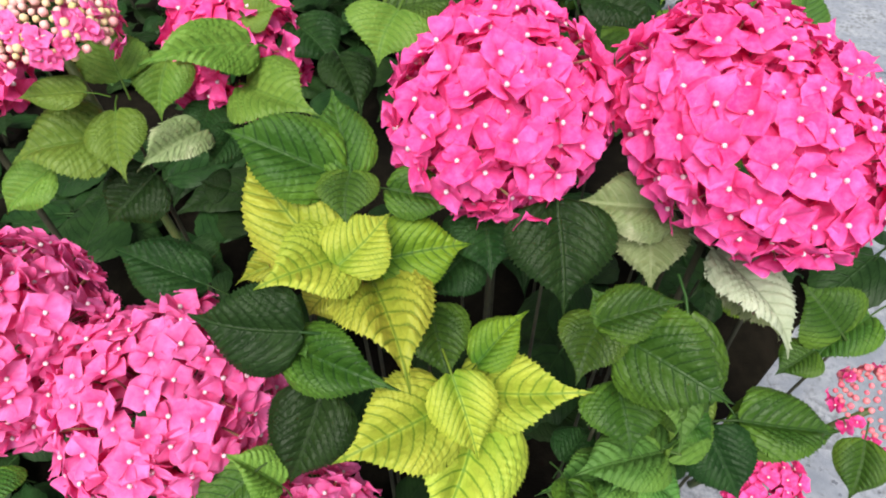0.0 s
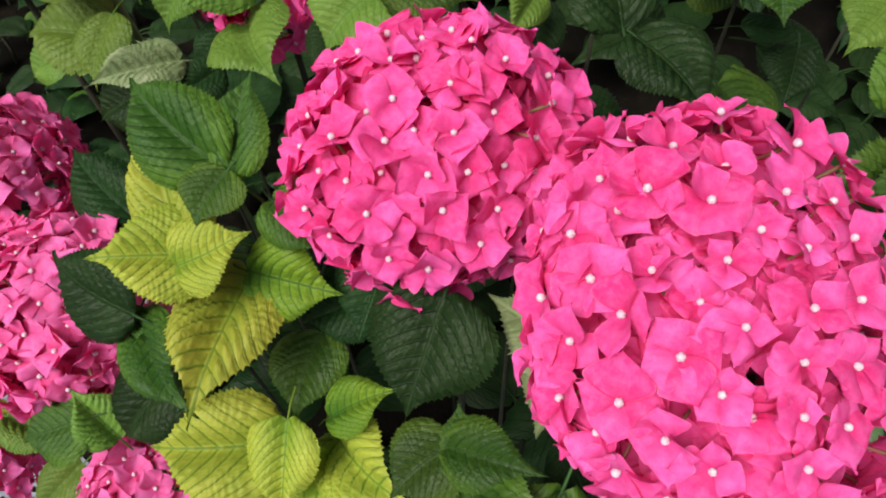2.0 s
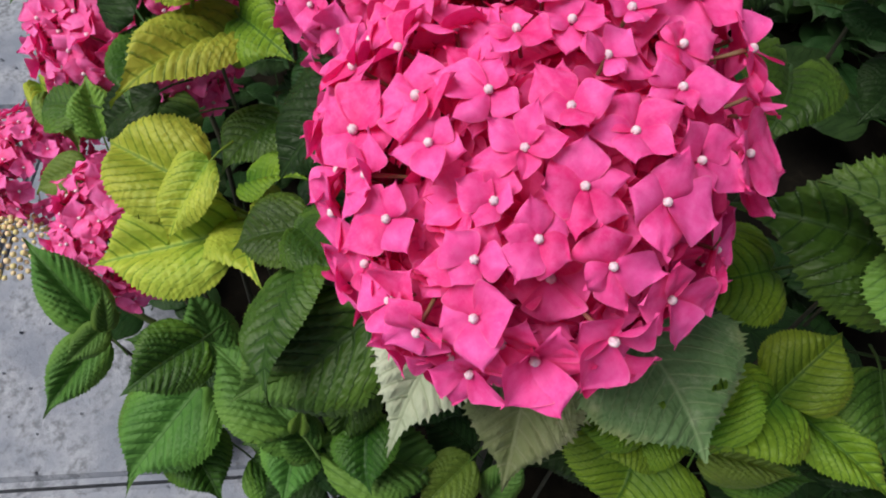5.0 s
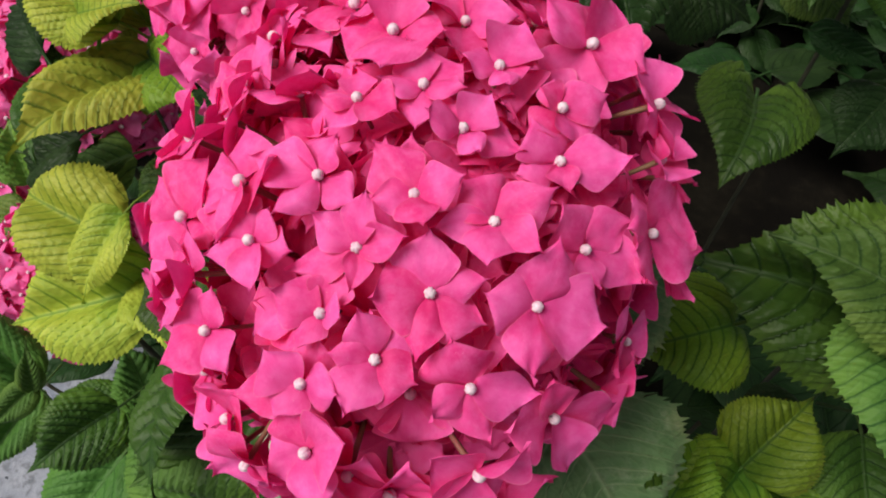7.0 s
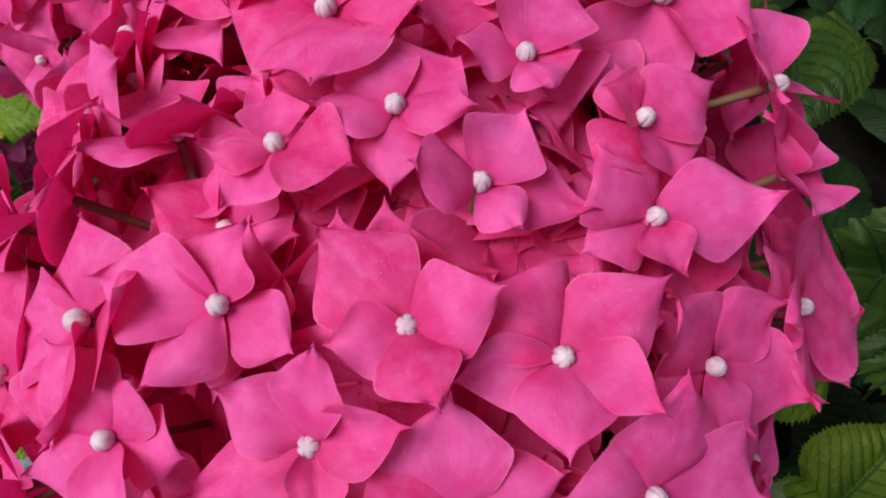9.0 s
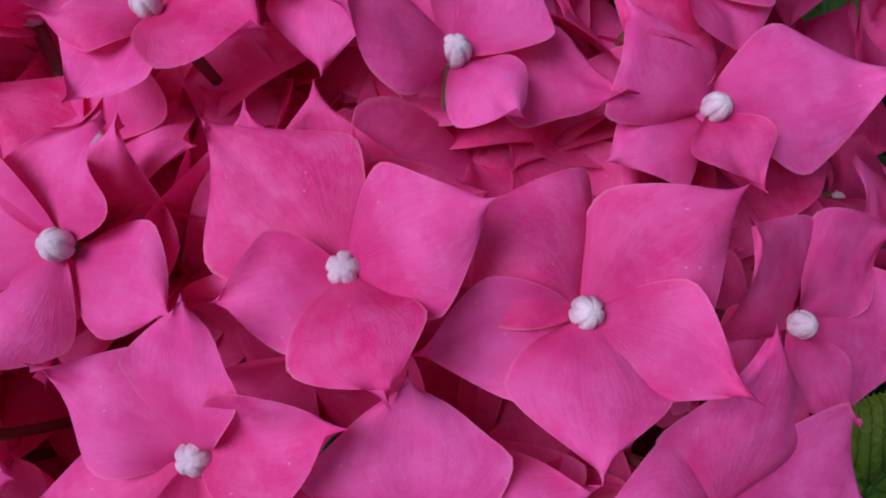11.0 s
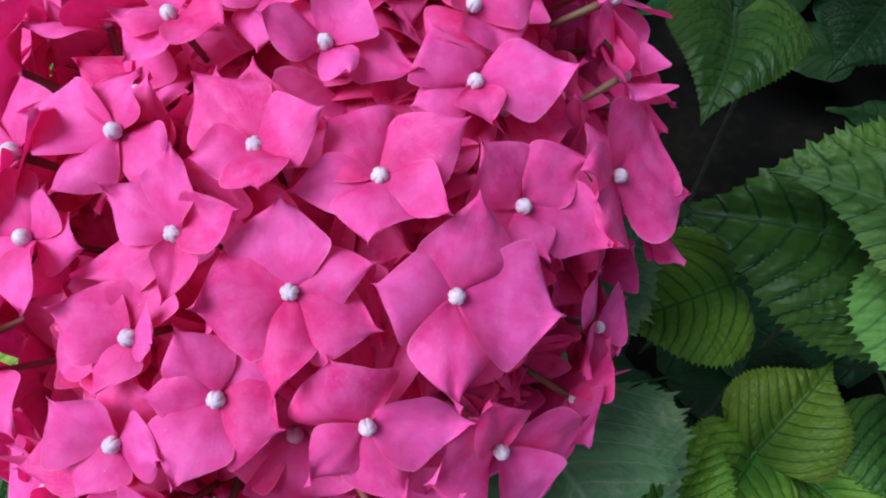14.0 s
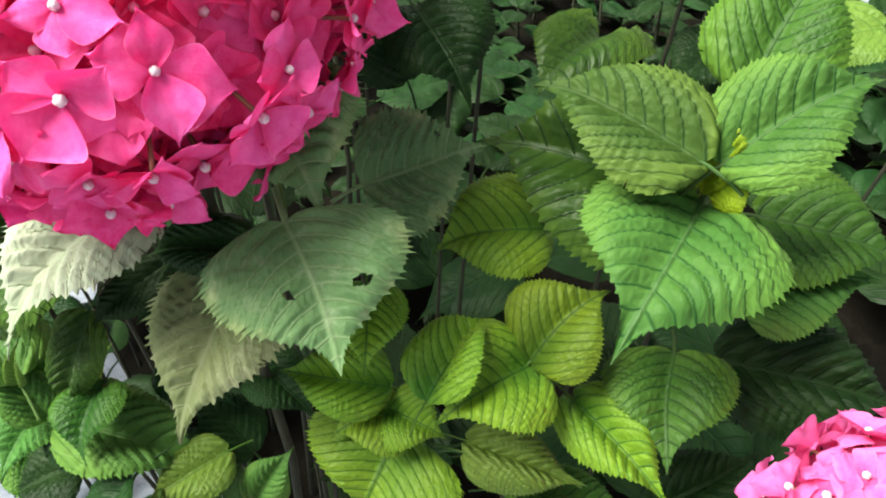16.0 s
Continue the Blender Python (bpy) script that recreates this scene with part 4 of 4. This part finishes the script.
leaf(s, 'green', (-0.332, 0.264, 0.505), (-0.318, 0.231, 0.502), (0.226, 0.012, 0.974), 0.045, -11)
leaf(s, 'green', (-0.141, 0.259, 0.507), (-0.188, 0.224, 0.482), (-0.122, -0.455, 0.882), 0.058, -1)
leaf(s, 'yellow', (-0.287, 0.228, 0.431), (-0.201, 0.234, 0.427), (0.058, -0.178, 0.982), 0.034, 9)
leaf(s, 'light', (-0.122, 0.262, 0.487), (-0.158, 0.267, 0.525), (0.723, -0.020, 0.690), 0.043, -8)
s = shoot((0.068, 0.656, 0.652), 'dark')
leaf(s, 'dark', (0.1081, 0.5851, 0.7177), (0.0613, 0.6193, 0.7620), (0.417, -0.453, 0.788), 0.0630)
leaf(s, 'green', (0.096, 0.604, 0.705), (0.109, 0.627, 0.727), (0.120, -0.731, 0.672), 0.024, 12)
leaf(s, 'dark', (0.1175, 0.5827, 0.7168), (0.1806, 0.5530, 0.6955), (0.190, -0.275, 0.943), 0.0581)
leaf(s, 'dark', (0.033, 0.617, 0.694), (0.059, 0.578, 0.658), (0.372, -0.477, 0.796), 0.041, 5)
leaf(s, 'light', (0.043, 0.597, 0.715), (0.044, 0.552, 0.706), (0.327, -0.197, 0.924), 0.029, -12)
leaf(s, 'green', (-0.004, 0.648, 0.706), (-0.020, 0.615, 0.700), (0.374, -0.343, 0.861), 0.051, -2)
leaf(s, 'dark', (0.076, 0.690, 0.651), (0.113, 0.732, 0.624), (0.652, -0.068, 0.755), 0.077, 8)
leaf(s, 'green', (-0.045, 0.550, 0.722), (0.018, 0.571, 0.718), (0.188, -0.415, 0.890), 0.051, -9)
s = shoot((0.151, 0.764, 0.667), 'green')
leaf(s, 'green', (0.1803, 0.6754, 0.7334), (0.1955, 0.6454, 0.7103), (0.182, -0.541, 0.821), 0.0481)
leaf(s, 'green', (0.172, 0.685, 0.729), (0.130, 0.746, 0.747), (0.005, -0.276, 0.961), 0.052, 11)
leaf(s, 'green', (0.179, 0.677, 0.734), (0.188, 0.710, 0.745), (0.191, -0.353, 0.916), 0.035, -6)
leaf(s, 'green', (0.1270, 0.6998, 0.7391), (0.1833, 0.6590, 0.7095), (0.034, -0.557, 0.830), 0.0376)
leaf(s, 'green', (0.095, 0.719, 0.737), (0.167, 0.684, 0.693), (0.246, -0.512, 0.823), 0.066, -13)
leaf(s, 'light', (0.022, 0.732, 0.693), (0.061, 0.740, 0.672), (0.487, -0.433, 0.758), 0.038, -3)
leaf(s, 'heart', (0.1643, 0.6891, 0.6148), (0.2084, 0.6196, 0.6105), (0.065, -0.020, 0.998), 0.0728, 0, 0.20)
leaf(s, 'dark', (0.209, 0.753, 0.625), (0.216, 0.709, 0.599), (0.094, -0.496, 0.863), 0.051, -10)
leaf(s, 'dark', (0.165, 0.712, 0.657), (0.207, 0.741, 0.645), (0.438, -0.283, 0.853), 0.023, 0)
s = shoot((-0.268, 0.524, 0.581), 'pale')
leaf(s, 'pale', (-0.199, 0.487, 0.647), (-0.227, 0.424, 0.659), (0.537, -0.079, 0.840), 0.042, 10)
leaf(s, 'dark', (-0.173, 0.503, 0.639), (-0.192, 0.459, 0.629), (0.403, -0.362, 0.840), 0.034, -7)
s = right_shoot = shoot((0.282, 0.700, 0.574), 'green')
leaf(s, 'middle', (0.3356, 0.6254, 0.6417), (0.2663, 0.5780, 0.6557), (0.366, -0.272, 0.890), 0.0604)
leaf(s, 'deep', (0.3202, 0.6504, 0.5984), (0.2327, 0.5675, 0.6069), (0.534, -0.494, 0.686), 0.0958)
leaf(s, 'middle', (0.3342, 0.6346, 0.6147), (0.3845, 0.5572, 0.5940), (0.198, -0.131, 0.971), 0.0906)
leaf(s, 'green', (0.2952, 0.6851, 0.6421), (0.2699, 0.7433, 0.6918), (0.350, -0.516, 0.782), 0.0685)
leaf(s, 'middle', (0.3367, 0.6360, 0.6390), (0.3547, 0.6932, 0.6809), (0.251, -0.623, 0.741), 0.0584)
leaf(s, 'young', (0.3230, 0.6400, 0.6180), (0.3202, 0.6441, 0.6720), (0.649, -0.745, 0.155), 0.0330, fold=0.46)
leaf(s, 'green', (0.321, 0.693, 0.583), (0.380, 0.740, 0.582), (0.327, -0.403, 0.855), 0.070, -8)
leaf(s, 'middle', (0.334, 0.683, 0.549), (0.375, 0.733, 0.569), (0.197, -0.495, 0.846), 0.067, 2)
leaf(s, 'dark', (0.343, 0.678, 0.499), (0.413, 0.758, 0.495), (0.331, -0.253, 0.909), 0.071, 12)
leaf(s, 'green', (0.3451, 0.6389, 0.5224), (0.3957, 0.6020, 0.5049), (0.159, -0.238, 0.958), 0.0667)
leaf(s, 'veined', (0.3387, 0.5841, 0.5009), (0.4095, 0.5970, 0.4942), (0.144, -0.304, 0.942), 0.0425)
s = shoot((0.277, 0.610, 0.441), 'light')
leaf(s, 'veined', (0.3262, 0.5606, 0.5292), (0.3191, 0.6078, 0.5567), (0.326, -0.440, 0.837), 0.0557, fold=0.46, arch=0.2)
leaf(s, 'veined', (0.3257, 0.5628, 0.5259), (0.3318, 0.5055, 0.5114), (0.355, -0.193, 0.915), 0.0619, fold=0.46, arch=0.2)
leaf(s, 'veined', (0.3241, 0.5038, 0.5213), (0.3039, 0.5522, 0.5431), (-0.023, -0.418, 0.908), 0.0449, fold=0.46, arch=0.2)
leaf(s, 'veined', (0.2646, 0.5993, 0.5584), (0.2430, 0.5408, 0.5417), (0.260, -0.353, 0.899), 0.0664, fold=0.46, arch=0.2)
leaf(s, 'light', (0.319, 0.532, 0.466), (0.364, 0.582, 0.455), (0.339, -0.107, 0.935), 0.036, 1)
s = shoot((0.244, 0.517, 0.400), 'light')
leaf(s, 'veined', (0.294, 0.495, 0.482), (0.322, 0.518, 0.479), (0.247, -0.189, 0.950), 0.040, 11, fold=0.46, arch=0.2)
leaf(s, 'veined', (0.294, 0.502, 0.477), (0.293, 0.461, 0.473), (0.326, -0.099, 0.940), 0.050, -6, fold=0.46, arch=0.2)
leaf(s, 'veined', (0.295, 0.500, 0.460), (0.315, 0.470, 0.423), (0.566, -0.454, 0.688), 0.095, 4, fold=0.46, arch=0.2)
leaf(s, 'veined', (0.289, 0.497, 0.495), (0.259, 0.443, 0.500), (0.348, -0.113, 0.931), 0.041, -13, fold=0.46, arch=0.2)
leaf(s, 'veined', (0.268, 0.493, 0.554), (0.305, 0.478, 0.530), (0.490, -0.160, 0.857), 0.040, -3, fold=0.46, arch=0.2)
s = shoot((0.192, 0.461, 0.550), 'old')
leaf(s, 'old', (0.2197, 0.5090, 0.5819), (0.2349, 0.5740, 0.6031), (0.505, -0.373, 0.779), 0.0709)
leaf(s, 'old', (0.225, 0.455, 0.650), (0.285, 0.470, 0.618), (0.50, -0.20, 0.84), 0.080, -6)
leaf(s, 'old', (0.2832, 0.4535, 0.6184), (0.3453, 0.4568, 0.5854), (0.4500, -0.2200, 0.8600), 0.0860)
leaf(s, 'pale', (0.2360, 0.4360, 0.5560), (0.2911, 0.3847, 0.5059), (0.4000, -0.4000, 0.8200), 0.0720)
leaf(s, 'dark', (0.243, 0.447, 0.573), (0.203, 0.389, 0.555), (0.247, -0.432, 0.867), 0.033, -7)
leaf(s, 'dark', (0.183, 0.397, 0.526), (0.188, 0.351, 0.499), (0.556, -0.391, 0.733), 0.031, 3)
s = shoot((-0.061, 0.198, 0.316), 'green')
leaf(s, 'fresh', (-0.0176, 0.2052, 0.3831), (-0.0947, 0.1750, 0.4347), (0.531, 0.085, 0.843), 0.0475)
leaf(s, 'fresh', (-0.0382, 0.1972, 0.3439), (0.0022, 0.1307, 0.3179), (0.491, -0.042, 0.870), 0.0463)
leaf(s, 'fresh', (0.004, 0.208, 0.406), (-0.010, 0.221, 0.446), (0.889, -0.244, 0.386), 0.020, 6)
leaf(s, 'fresh', (-0.001, 0.208, 0.403), (0.011, 0.171, 0.391), (0.421, -0.151, 0.894), 0.026, -11)
s = shoot((0.052, 0.255, 0.345), 'green')
leaf(s, 'fresh', (0.0474, 0.2494, 0.3690), (0.1226, 0.1791, 0.3599), (0.126, 0.006, 0.992), 0.0613)
leaf(s, 'fresh', (0.0577, 0.2792, 0.3812), (0.0013, 0.2781, 0.4231), (0.523, 0.464, 0.715), 0.0524)
leaf(s, 'deep', (0.052, 0.263, 0.400), (0.015, 0.217, 0.402), (0.224, -0.117, 0.967), 0.038, -8)
leaf(s, 'green', (0.105, 0.235, 0.378), (0.160, 0.241, 0.358), (0.341, 0.029, 0.939), 0.052, 2)
s = shoot((0.160, 0.306, 0.412), 'green')
leaf(s, 'fresh', (0.176, 0.302, 0.464), (0.099, 0.274, 0.476), (0.176, -0.072, 0.982), 0.061, 12)
leaf(s, 'fresh', (0.1595, 0.3082, 0.4231), (0.2057, 0.2758, 0.4103), (0.241, -0.040, 0.970), 0.0451)
leaf(s, 'light', (0.180, 0.303, 0.462), (0.177, 0.310, 0.492), (0.753, -0.626, 0.203), 0.014, 5)
leaf(s, 'deep', (0.186, 0.354, 0.571), (0.172, 0.285, 0.498), (0.242, -0.730, 0.639), 0.071, -12)
leaf(s, 'deep', (0.176, 0.352, 0.500), (0.192, 0.326, 0.439), (0.650, -0.623, 0.436), 0.039, -2)
leaf(s, 'fresh', (0.173, 0.309, 0.441), (0.131, 0.267, 0.472), (0.469, 0.194, 0.862), 0.052, 8)
leaf(s, 'dark', (0.176, 0.315, 0.426), (0.214, 0.364, 0.386), (0.506, 0.273, 0.818), 0.055, 1)
leaf(s, 'fresh', (0.099, 0.256, 0.426), (0.120, 0.184, 0.377), (0.561, -0.349, 0.751), 0.074, 11)
s = shoot((0.126, 0.318, 0.499), 'green')
leaf(s, 'fresh', (0.171, 0.327, 0.547), (0.172, 0.269, 0.521), (0.442, -0.359, 0.822), 0.052, -6)
leaf(s, 'fresh', (0.188, 0.347, 0.541), (0.184, 0.295, 0.529), (0.371, -0.231, 0.899), 0.039, 4)
leaf(s, 'deep', (0.095, 0.270, 0.477), (0.107, 0.209, 0.469), (0.433, -0.039, 0.900), 0.051, -13)
s = shoot((0.024, 0.650, 0.545), 'dark')
leaf(s, 'dark', (0.062, 0.604, 0.604), (0.135, 0.615, 0.564), (0.501, -0.248, 0.829), 0.085, -3)
leaf(s, 'dark', (0.089, 0.585, 0.567), (0.054, 0.561, 0.623), (0.857, -0.055, 0.512), 0.059, 7)
s = shoot((0.145, 0.300, 0.395), 'light')
leaf(s, 'fresh', (0.186, 0.310, 0.434), (0.159, 0.287, 0.466), (0.617, 0.298, 0.728), 0.034, 0)
leaf(s, 'fresh', (0.184, 0.317, 0.423), (0.235, 0.398, 0.395), (0.377, 0.087, 0.922), 0.061, -7)
leaf(s, 'light', (0.237, 0.406, 0.412), (0.249, 0.353, 0.403), (0.361, -0.073, 0.930), 0.040, 3)
leaf(s, 'fresh', (0.258, 0.415, 0.379), (0.252, 0.446, 0.417), (0.536, -0.605, 0.589), 0.033, 13)
leaf(s, 'yellow', (0.169, 0.330, 0.431), (0.158, 0.355, 0.455), (0.672, -0.341, 0.658), 0.019, -4)
leaf(s, 'dark', (0.219, 0.423, 0.378), (0.177, 0.389, 0.406), (0.488, 0.103, 0.867), 0.048, 6)
leaf(s, 'dark', (0.102, 0.306, 0.443), (0.130, 0.345, 0.433), (0.364, -0.022, 0.931), 0.040, -11)
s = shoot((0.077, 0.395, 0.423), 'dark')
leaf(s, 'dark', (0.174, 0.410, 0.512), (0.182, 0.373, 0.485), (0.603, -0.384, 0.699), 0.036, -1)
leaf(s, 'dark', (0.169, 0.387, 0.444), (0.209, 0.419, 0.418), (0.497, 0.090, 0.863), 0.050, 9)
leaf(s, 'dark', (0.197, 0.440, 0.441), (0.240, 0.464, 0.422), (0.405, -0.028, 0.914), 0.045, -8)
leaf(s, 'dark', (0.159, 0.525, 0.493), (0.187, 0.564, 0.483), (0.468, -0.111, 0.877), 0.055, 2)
s = shoot((0.300, 0.578, 0.370), 'light')
leaf(s, 'light', (0.323, 0.530, 0.461), (0.366, 0.584, 0.458), (0.279, -0.163, 0.946), 0.034, 12)
leaf(s, 'green', (0.332, 0.557, 0.419), (0.374, 0.621, 0.421), (0.234, -0.193, 0.953), 0.038, -5)
leaf(s, 'dark', (0.362, 0.648, 0.386), (0.371, 0.715, 0.425), (0.160, -0.512, 0.844), 0.052, 5)
leaf(s, 'dark', (0.267, 0.533, 0.383), (0.248, 0.458, 0.365), (0.257, -0.281, 0.925), 0.062, -12)
leaf(s, 'dark', (0.306, 0.669, 0.456), (0.302, 0.612, 0.431), (0.264, -0.394, 0.880), 0.058, -2)
leaf(s, 'dark', (0.177, 0.315, 0.368), (0.171, 0.263, 0.348), (0.342, -0.368, 0.865), 0.054, 8)
leaf(s, 'green', (0.138, 0.273, 0.358), (0.179, 0.292, 0.324), (0.563, 0.217, 0.798), 0.044, -9)
s = shoot((0.245, 0.929, 0.571), 'light')
leaf(s, 'light', (0.261, 0.817, 0.644), (0.243, 0.767, 0.619), (0.019, -0.455, 0.891), 0.062, 1)
leaf(s, 'green', (0.173, 0.801, 0.671), (0.189, 0.765, 0.641), (0.092, -0.621, 0.778), 0.062, 11)
leaf(s, 'green', (0.111, 0.769, 0.652), (0.158, 0.772, 0.633), (0.341, -0.527, 0.779), 0.052, -6)
leaf(s, 'dark', (0.178, 0.777, 0.603), (0.243, 0.795, 0.586), (0.336, -0.448, 0.829), 0.054, 4)
s = shoot((-0.271, 0.278, 0.368), 'light')
leaf(s, 'light', (-0.236, 0.235, 0.452), (-0.178, 0.239, 0.429), (0.368, -0.029, 0.929), 0.045, -13)
leaf(s, 'middle', (-0.111, 0.339, 0.491), (-0.139, 0.266, 0.455), (0.203, -0.493, 0.846), 0.059, -3)
leaf(s, 'light', (-0.183, 0.239, 0.406), (-0.200, 0.186, 0.378), (0.222, -0.504, 0.835), 0.045, 7)
leaf(right_shoot, 'young', (0.3290, 0.6420, 0.6200), (0.3445, 0.6529, 0.6445), (0.30, -0.80, 0.52), 0.0340, fold=0.46)

# ---- foliage that fills the bush; its near-black green carries the deep shade ----
rng = random.Random(77)


def canopy(x, y):
    z = 0.70 - 1.25 * max(0.0, 0.45 - y) - 0.75 * max(0.0, x - 0.20) - 0.25 * max(0.0, -x)
    return max(z, 0.16)


def in_bed(x, y, k=1.0):
    return ((x + 0.40) / (1.35 * k)) ** 2 + ((y - 1.40) / (1.22 * k)) ** 2 < 1


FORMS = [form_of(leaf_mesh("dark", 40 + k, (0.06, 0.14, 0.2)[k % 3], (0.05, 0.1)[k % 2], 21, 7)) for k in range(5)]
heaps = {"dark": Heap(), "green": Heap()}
stems = Heap()
for i in range(24):
    for j in range(20):
        x = -1.70 + 0.11 * i + rng.uniform(-0.04, 0.04)
        y = 0.16 + 0.11 * j + rng.uniform(-0.04, 0.04)
        far = y > 1.35 or x < -0.95
        bare = y < 1.45 and ((x > -0.35 and y > 0.40) or (x > -0.95 and y > 0.75))
        drop = rng.uniform(0.28, 0.44) if y > 1.1 else rng.uniform(0.46, 0.60)
        z = canopy(x, y) - drop
        z = rng.uniform(0.10, 0.20) if bare else max(z, 0.12)
        if rng.random() > (0.25 if bare else 0.75):
            continue
        if not in_bed(x, y, 0.96):
            continue
        spin = rng.uniform(0, 360)
        for level in range(1 if bare else 4 if far else 3):
            for k in range(2):
                w = radians(spin + 90 * level + 180 * k + rng.uniform(-15, 15))
                length = rng.uniform(0.13, 0.17) if bare else rng.uniform(0.08, 0.125) * (0.75 + 0.1 * level)
                ax = Vector((math.cos(w), math.sin(w), rng.uniform(-0.6, 0.1) - 0.05 * level)).normalized()
                base = Vector((x, y, z)) + Vector((math.cos(w), math.sin(w), 0)) * 0.02 - Vector((0, 0, 0.045 * level))
                if base.z < 0.05:
                    continue
                n = Vector((0.35 * math.cos(w), 0.35 * math.sin(w), 1))
                n = (n - ax * n.dot(ax)).normalized()
                side = n.cross(ax)
                width = length * rng.uniform(0.62, 0.8)
                m = Matrix((
                    (ax.x * length, side.x * width, n.x * length, base.x),
                    (ax.y * length, side.y * width, n.y * length, base.y),
                    (ax.z * length, side.z * width, n.z * length, base.z),
                    (0, 0, 0, 1),
                ))
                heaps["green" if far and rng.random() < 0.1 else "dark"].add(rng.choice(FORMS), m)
        if not far or x > -0.3:
            continue
        me = tube("twig", [(x, y, 0.0), (x + 0.01, y, z * 0.5), (x, y, z)], [0.005, 0.004, 0.003], WOOD, 6)
        co = np.array([v.co[:] for v in me.vertices])
        quads = np.array([p.vertices[:] for p in me.polygons if len(p.vertices) == 4])
        stems.add((co, quads, np.zeros((len(co), 2))), Matrix())
for key, heap in heaps.items():
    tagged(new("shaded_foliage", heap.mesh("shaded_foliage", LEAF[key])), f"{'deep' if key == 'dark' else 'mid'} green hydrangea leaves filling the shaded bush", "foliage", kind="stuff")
tagged(new("bush_twigs", stems.mesh("bush_twigs", WOOD)), "thin brown twigs standing in the shaded bush", "twigs", kind="stuff")

# ---- pavement slabs, laid last ----
pavement = new("pavement")
tagged(pavement, "worn pale grey concrete paving beside the bed", "pavement", kind="structure")


def slab_mesh(seed, w, d, h=0.045):
    r = random.Random(seed)
    bm = bmesh.new()
    bmesh.ops.create_cube(bm, size=1)
    for v in bm.verts:
        v.co = Vector((v.co.x * w, v.co.y * d, v.co.z * h))
    bmesh.ops.bevel(bm, geom=list(bm.edges), offset=0.008, segments=2, affect="EDGES")
    for v in bm.verts:
        v.co += Vector((r.uniform(-1, 1), r.uniform(-1, 1), r.uniform(-1, 1))) * 0.003
    me = bpy.data.meshes.new("slab")
    bm.to_mesh(me)
    bm.free()
    me.materials.append(CONCRETE)
    return me


SLABS = [slab_mesh(k, 0.692, 0.692) for k in range(3)]
rng = random.Random(5)
turn = Matrix.Translation((-0.10, 0.07, 0)) @ Matrix.Rotation(radians(65), 4, "Z")
for i in range(-5, 5):
    for j in range(-5, 5):
        m = turn @ Matrix.Translation((0.7 * i + 0.18, 0.7 * j - 0.35, -0.0225 + rng.uniform(-0.002, 0.002)))
        part("slab", rng.choice(SLABS), pavement, m @ Matrix.Rotation(radians(rng.choice((0, 180))), 4, "Z"))

# grit along the bed's edge
rng = random.Random(9)
grit = Heap()
bead = bud_mesh("grit", CONCRETE, 3, 0.25, 5, 4)
co = np.array([v.co[:] for v in bead.vertices])
quads = np.array([p.vertices[:] for p in bead.polygons if len(p.vertices) == 4])
for k in range(500):
    w = rng.uniform(math.pi * 1.05, math.pi * 2.05)
    f = rng.gauss(1.03, 0.05)
    p = Vector((-0.40 + f * (1.35 if math.cos(w) > 0 else 1.69) * math.cos(w), 1.40 + f * 1.22 * math.sin(w), 0.002))
    r = rng.uniform(0.001, 0.0035)
    m = Matrix.Translation(p) @ Matrix.Rotation(rng.uniform(0, 6), 4, "Z") @ Matrix.Diagonal((r, r * rng.uniform(0.6, 1), r * rng.uniform(0.4, 0.8), 1))
    grit.add((co, quads, np.zeros((len(co), 2))), m)
tagged(new("grit", grit.mesh("grit", CONCRETE)), "loose grey grit along the edge of the bed", "gravel", kind="stuff")
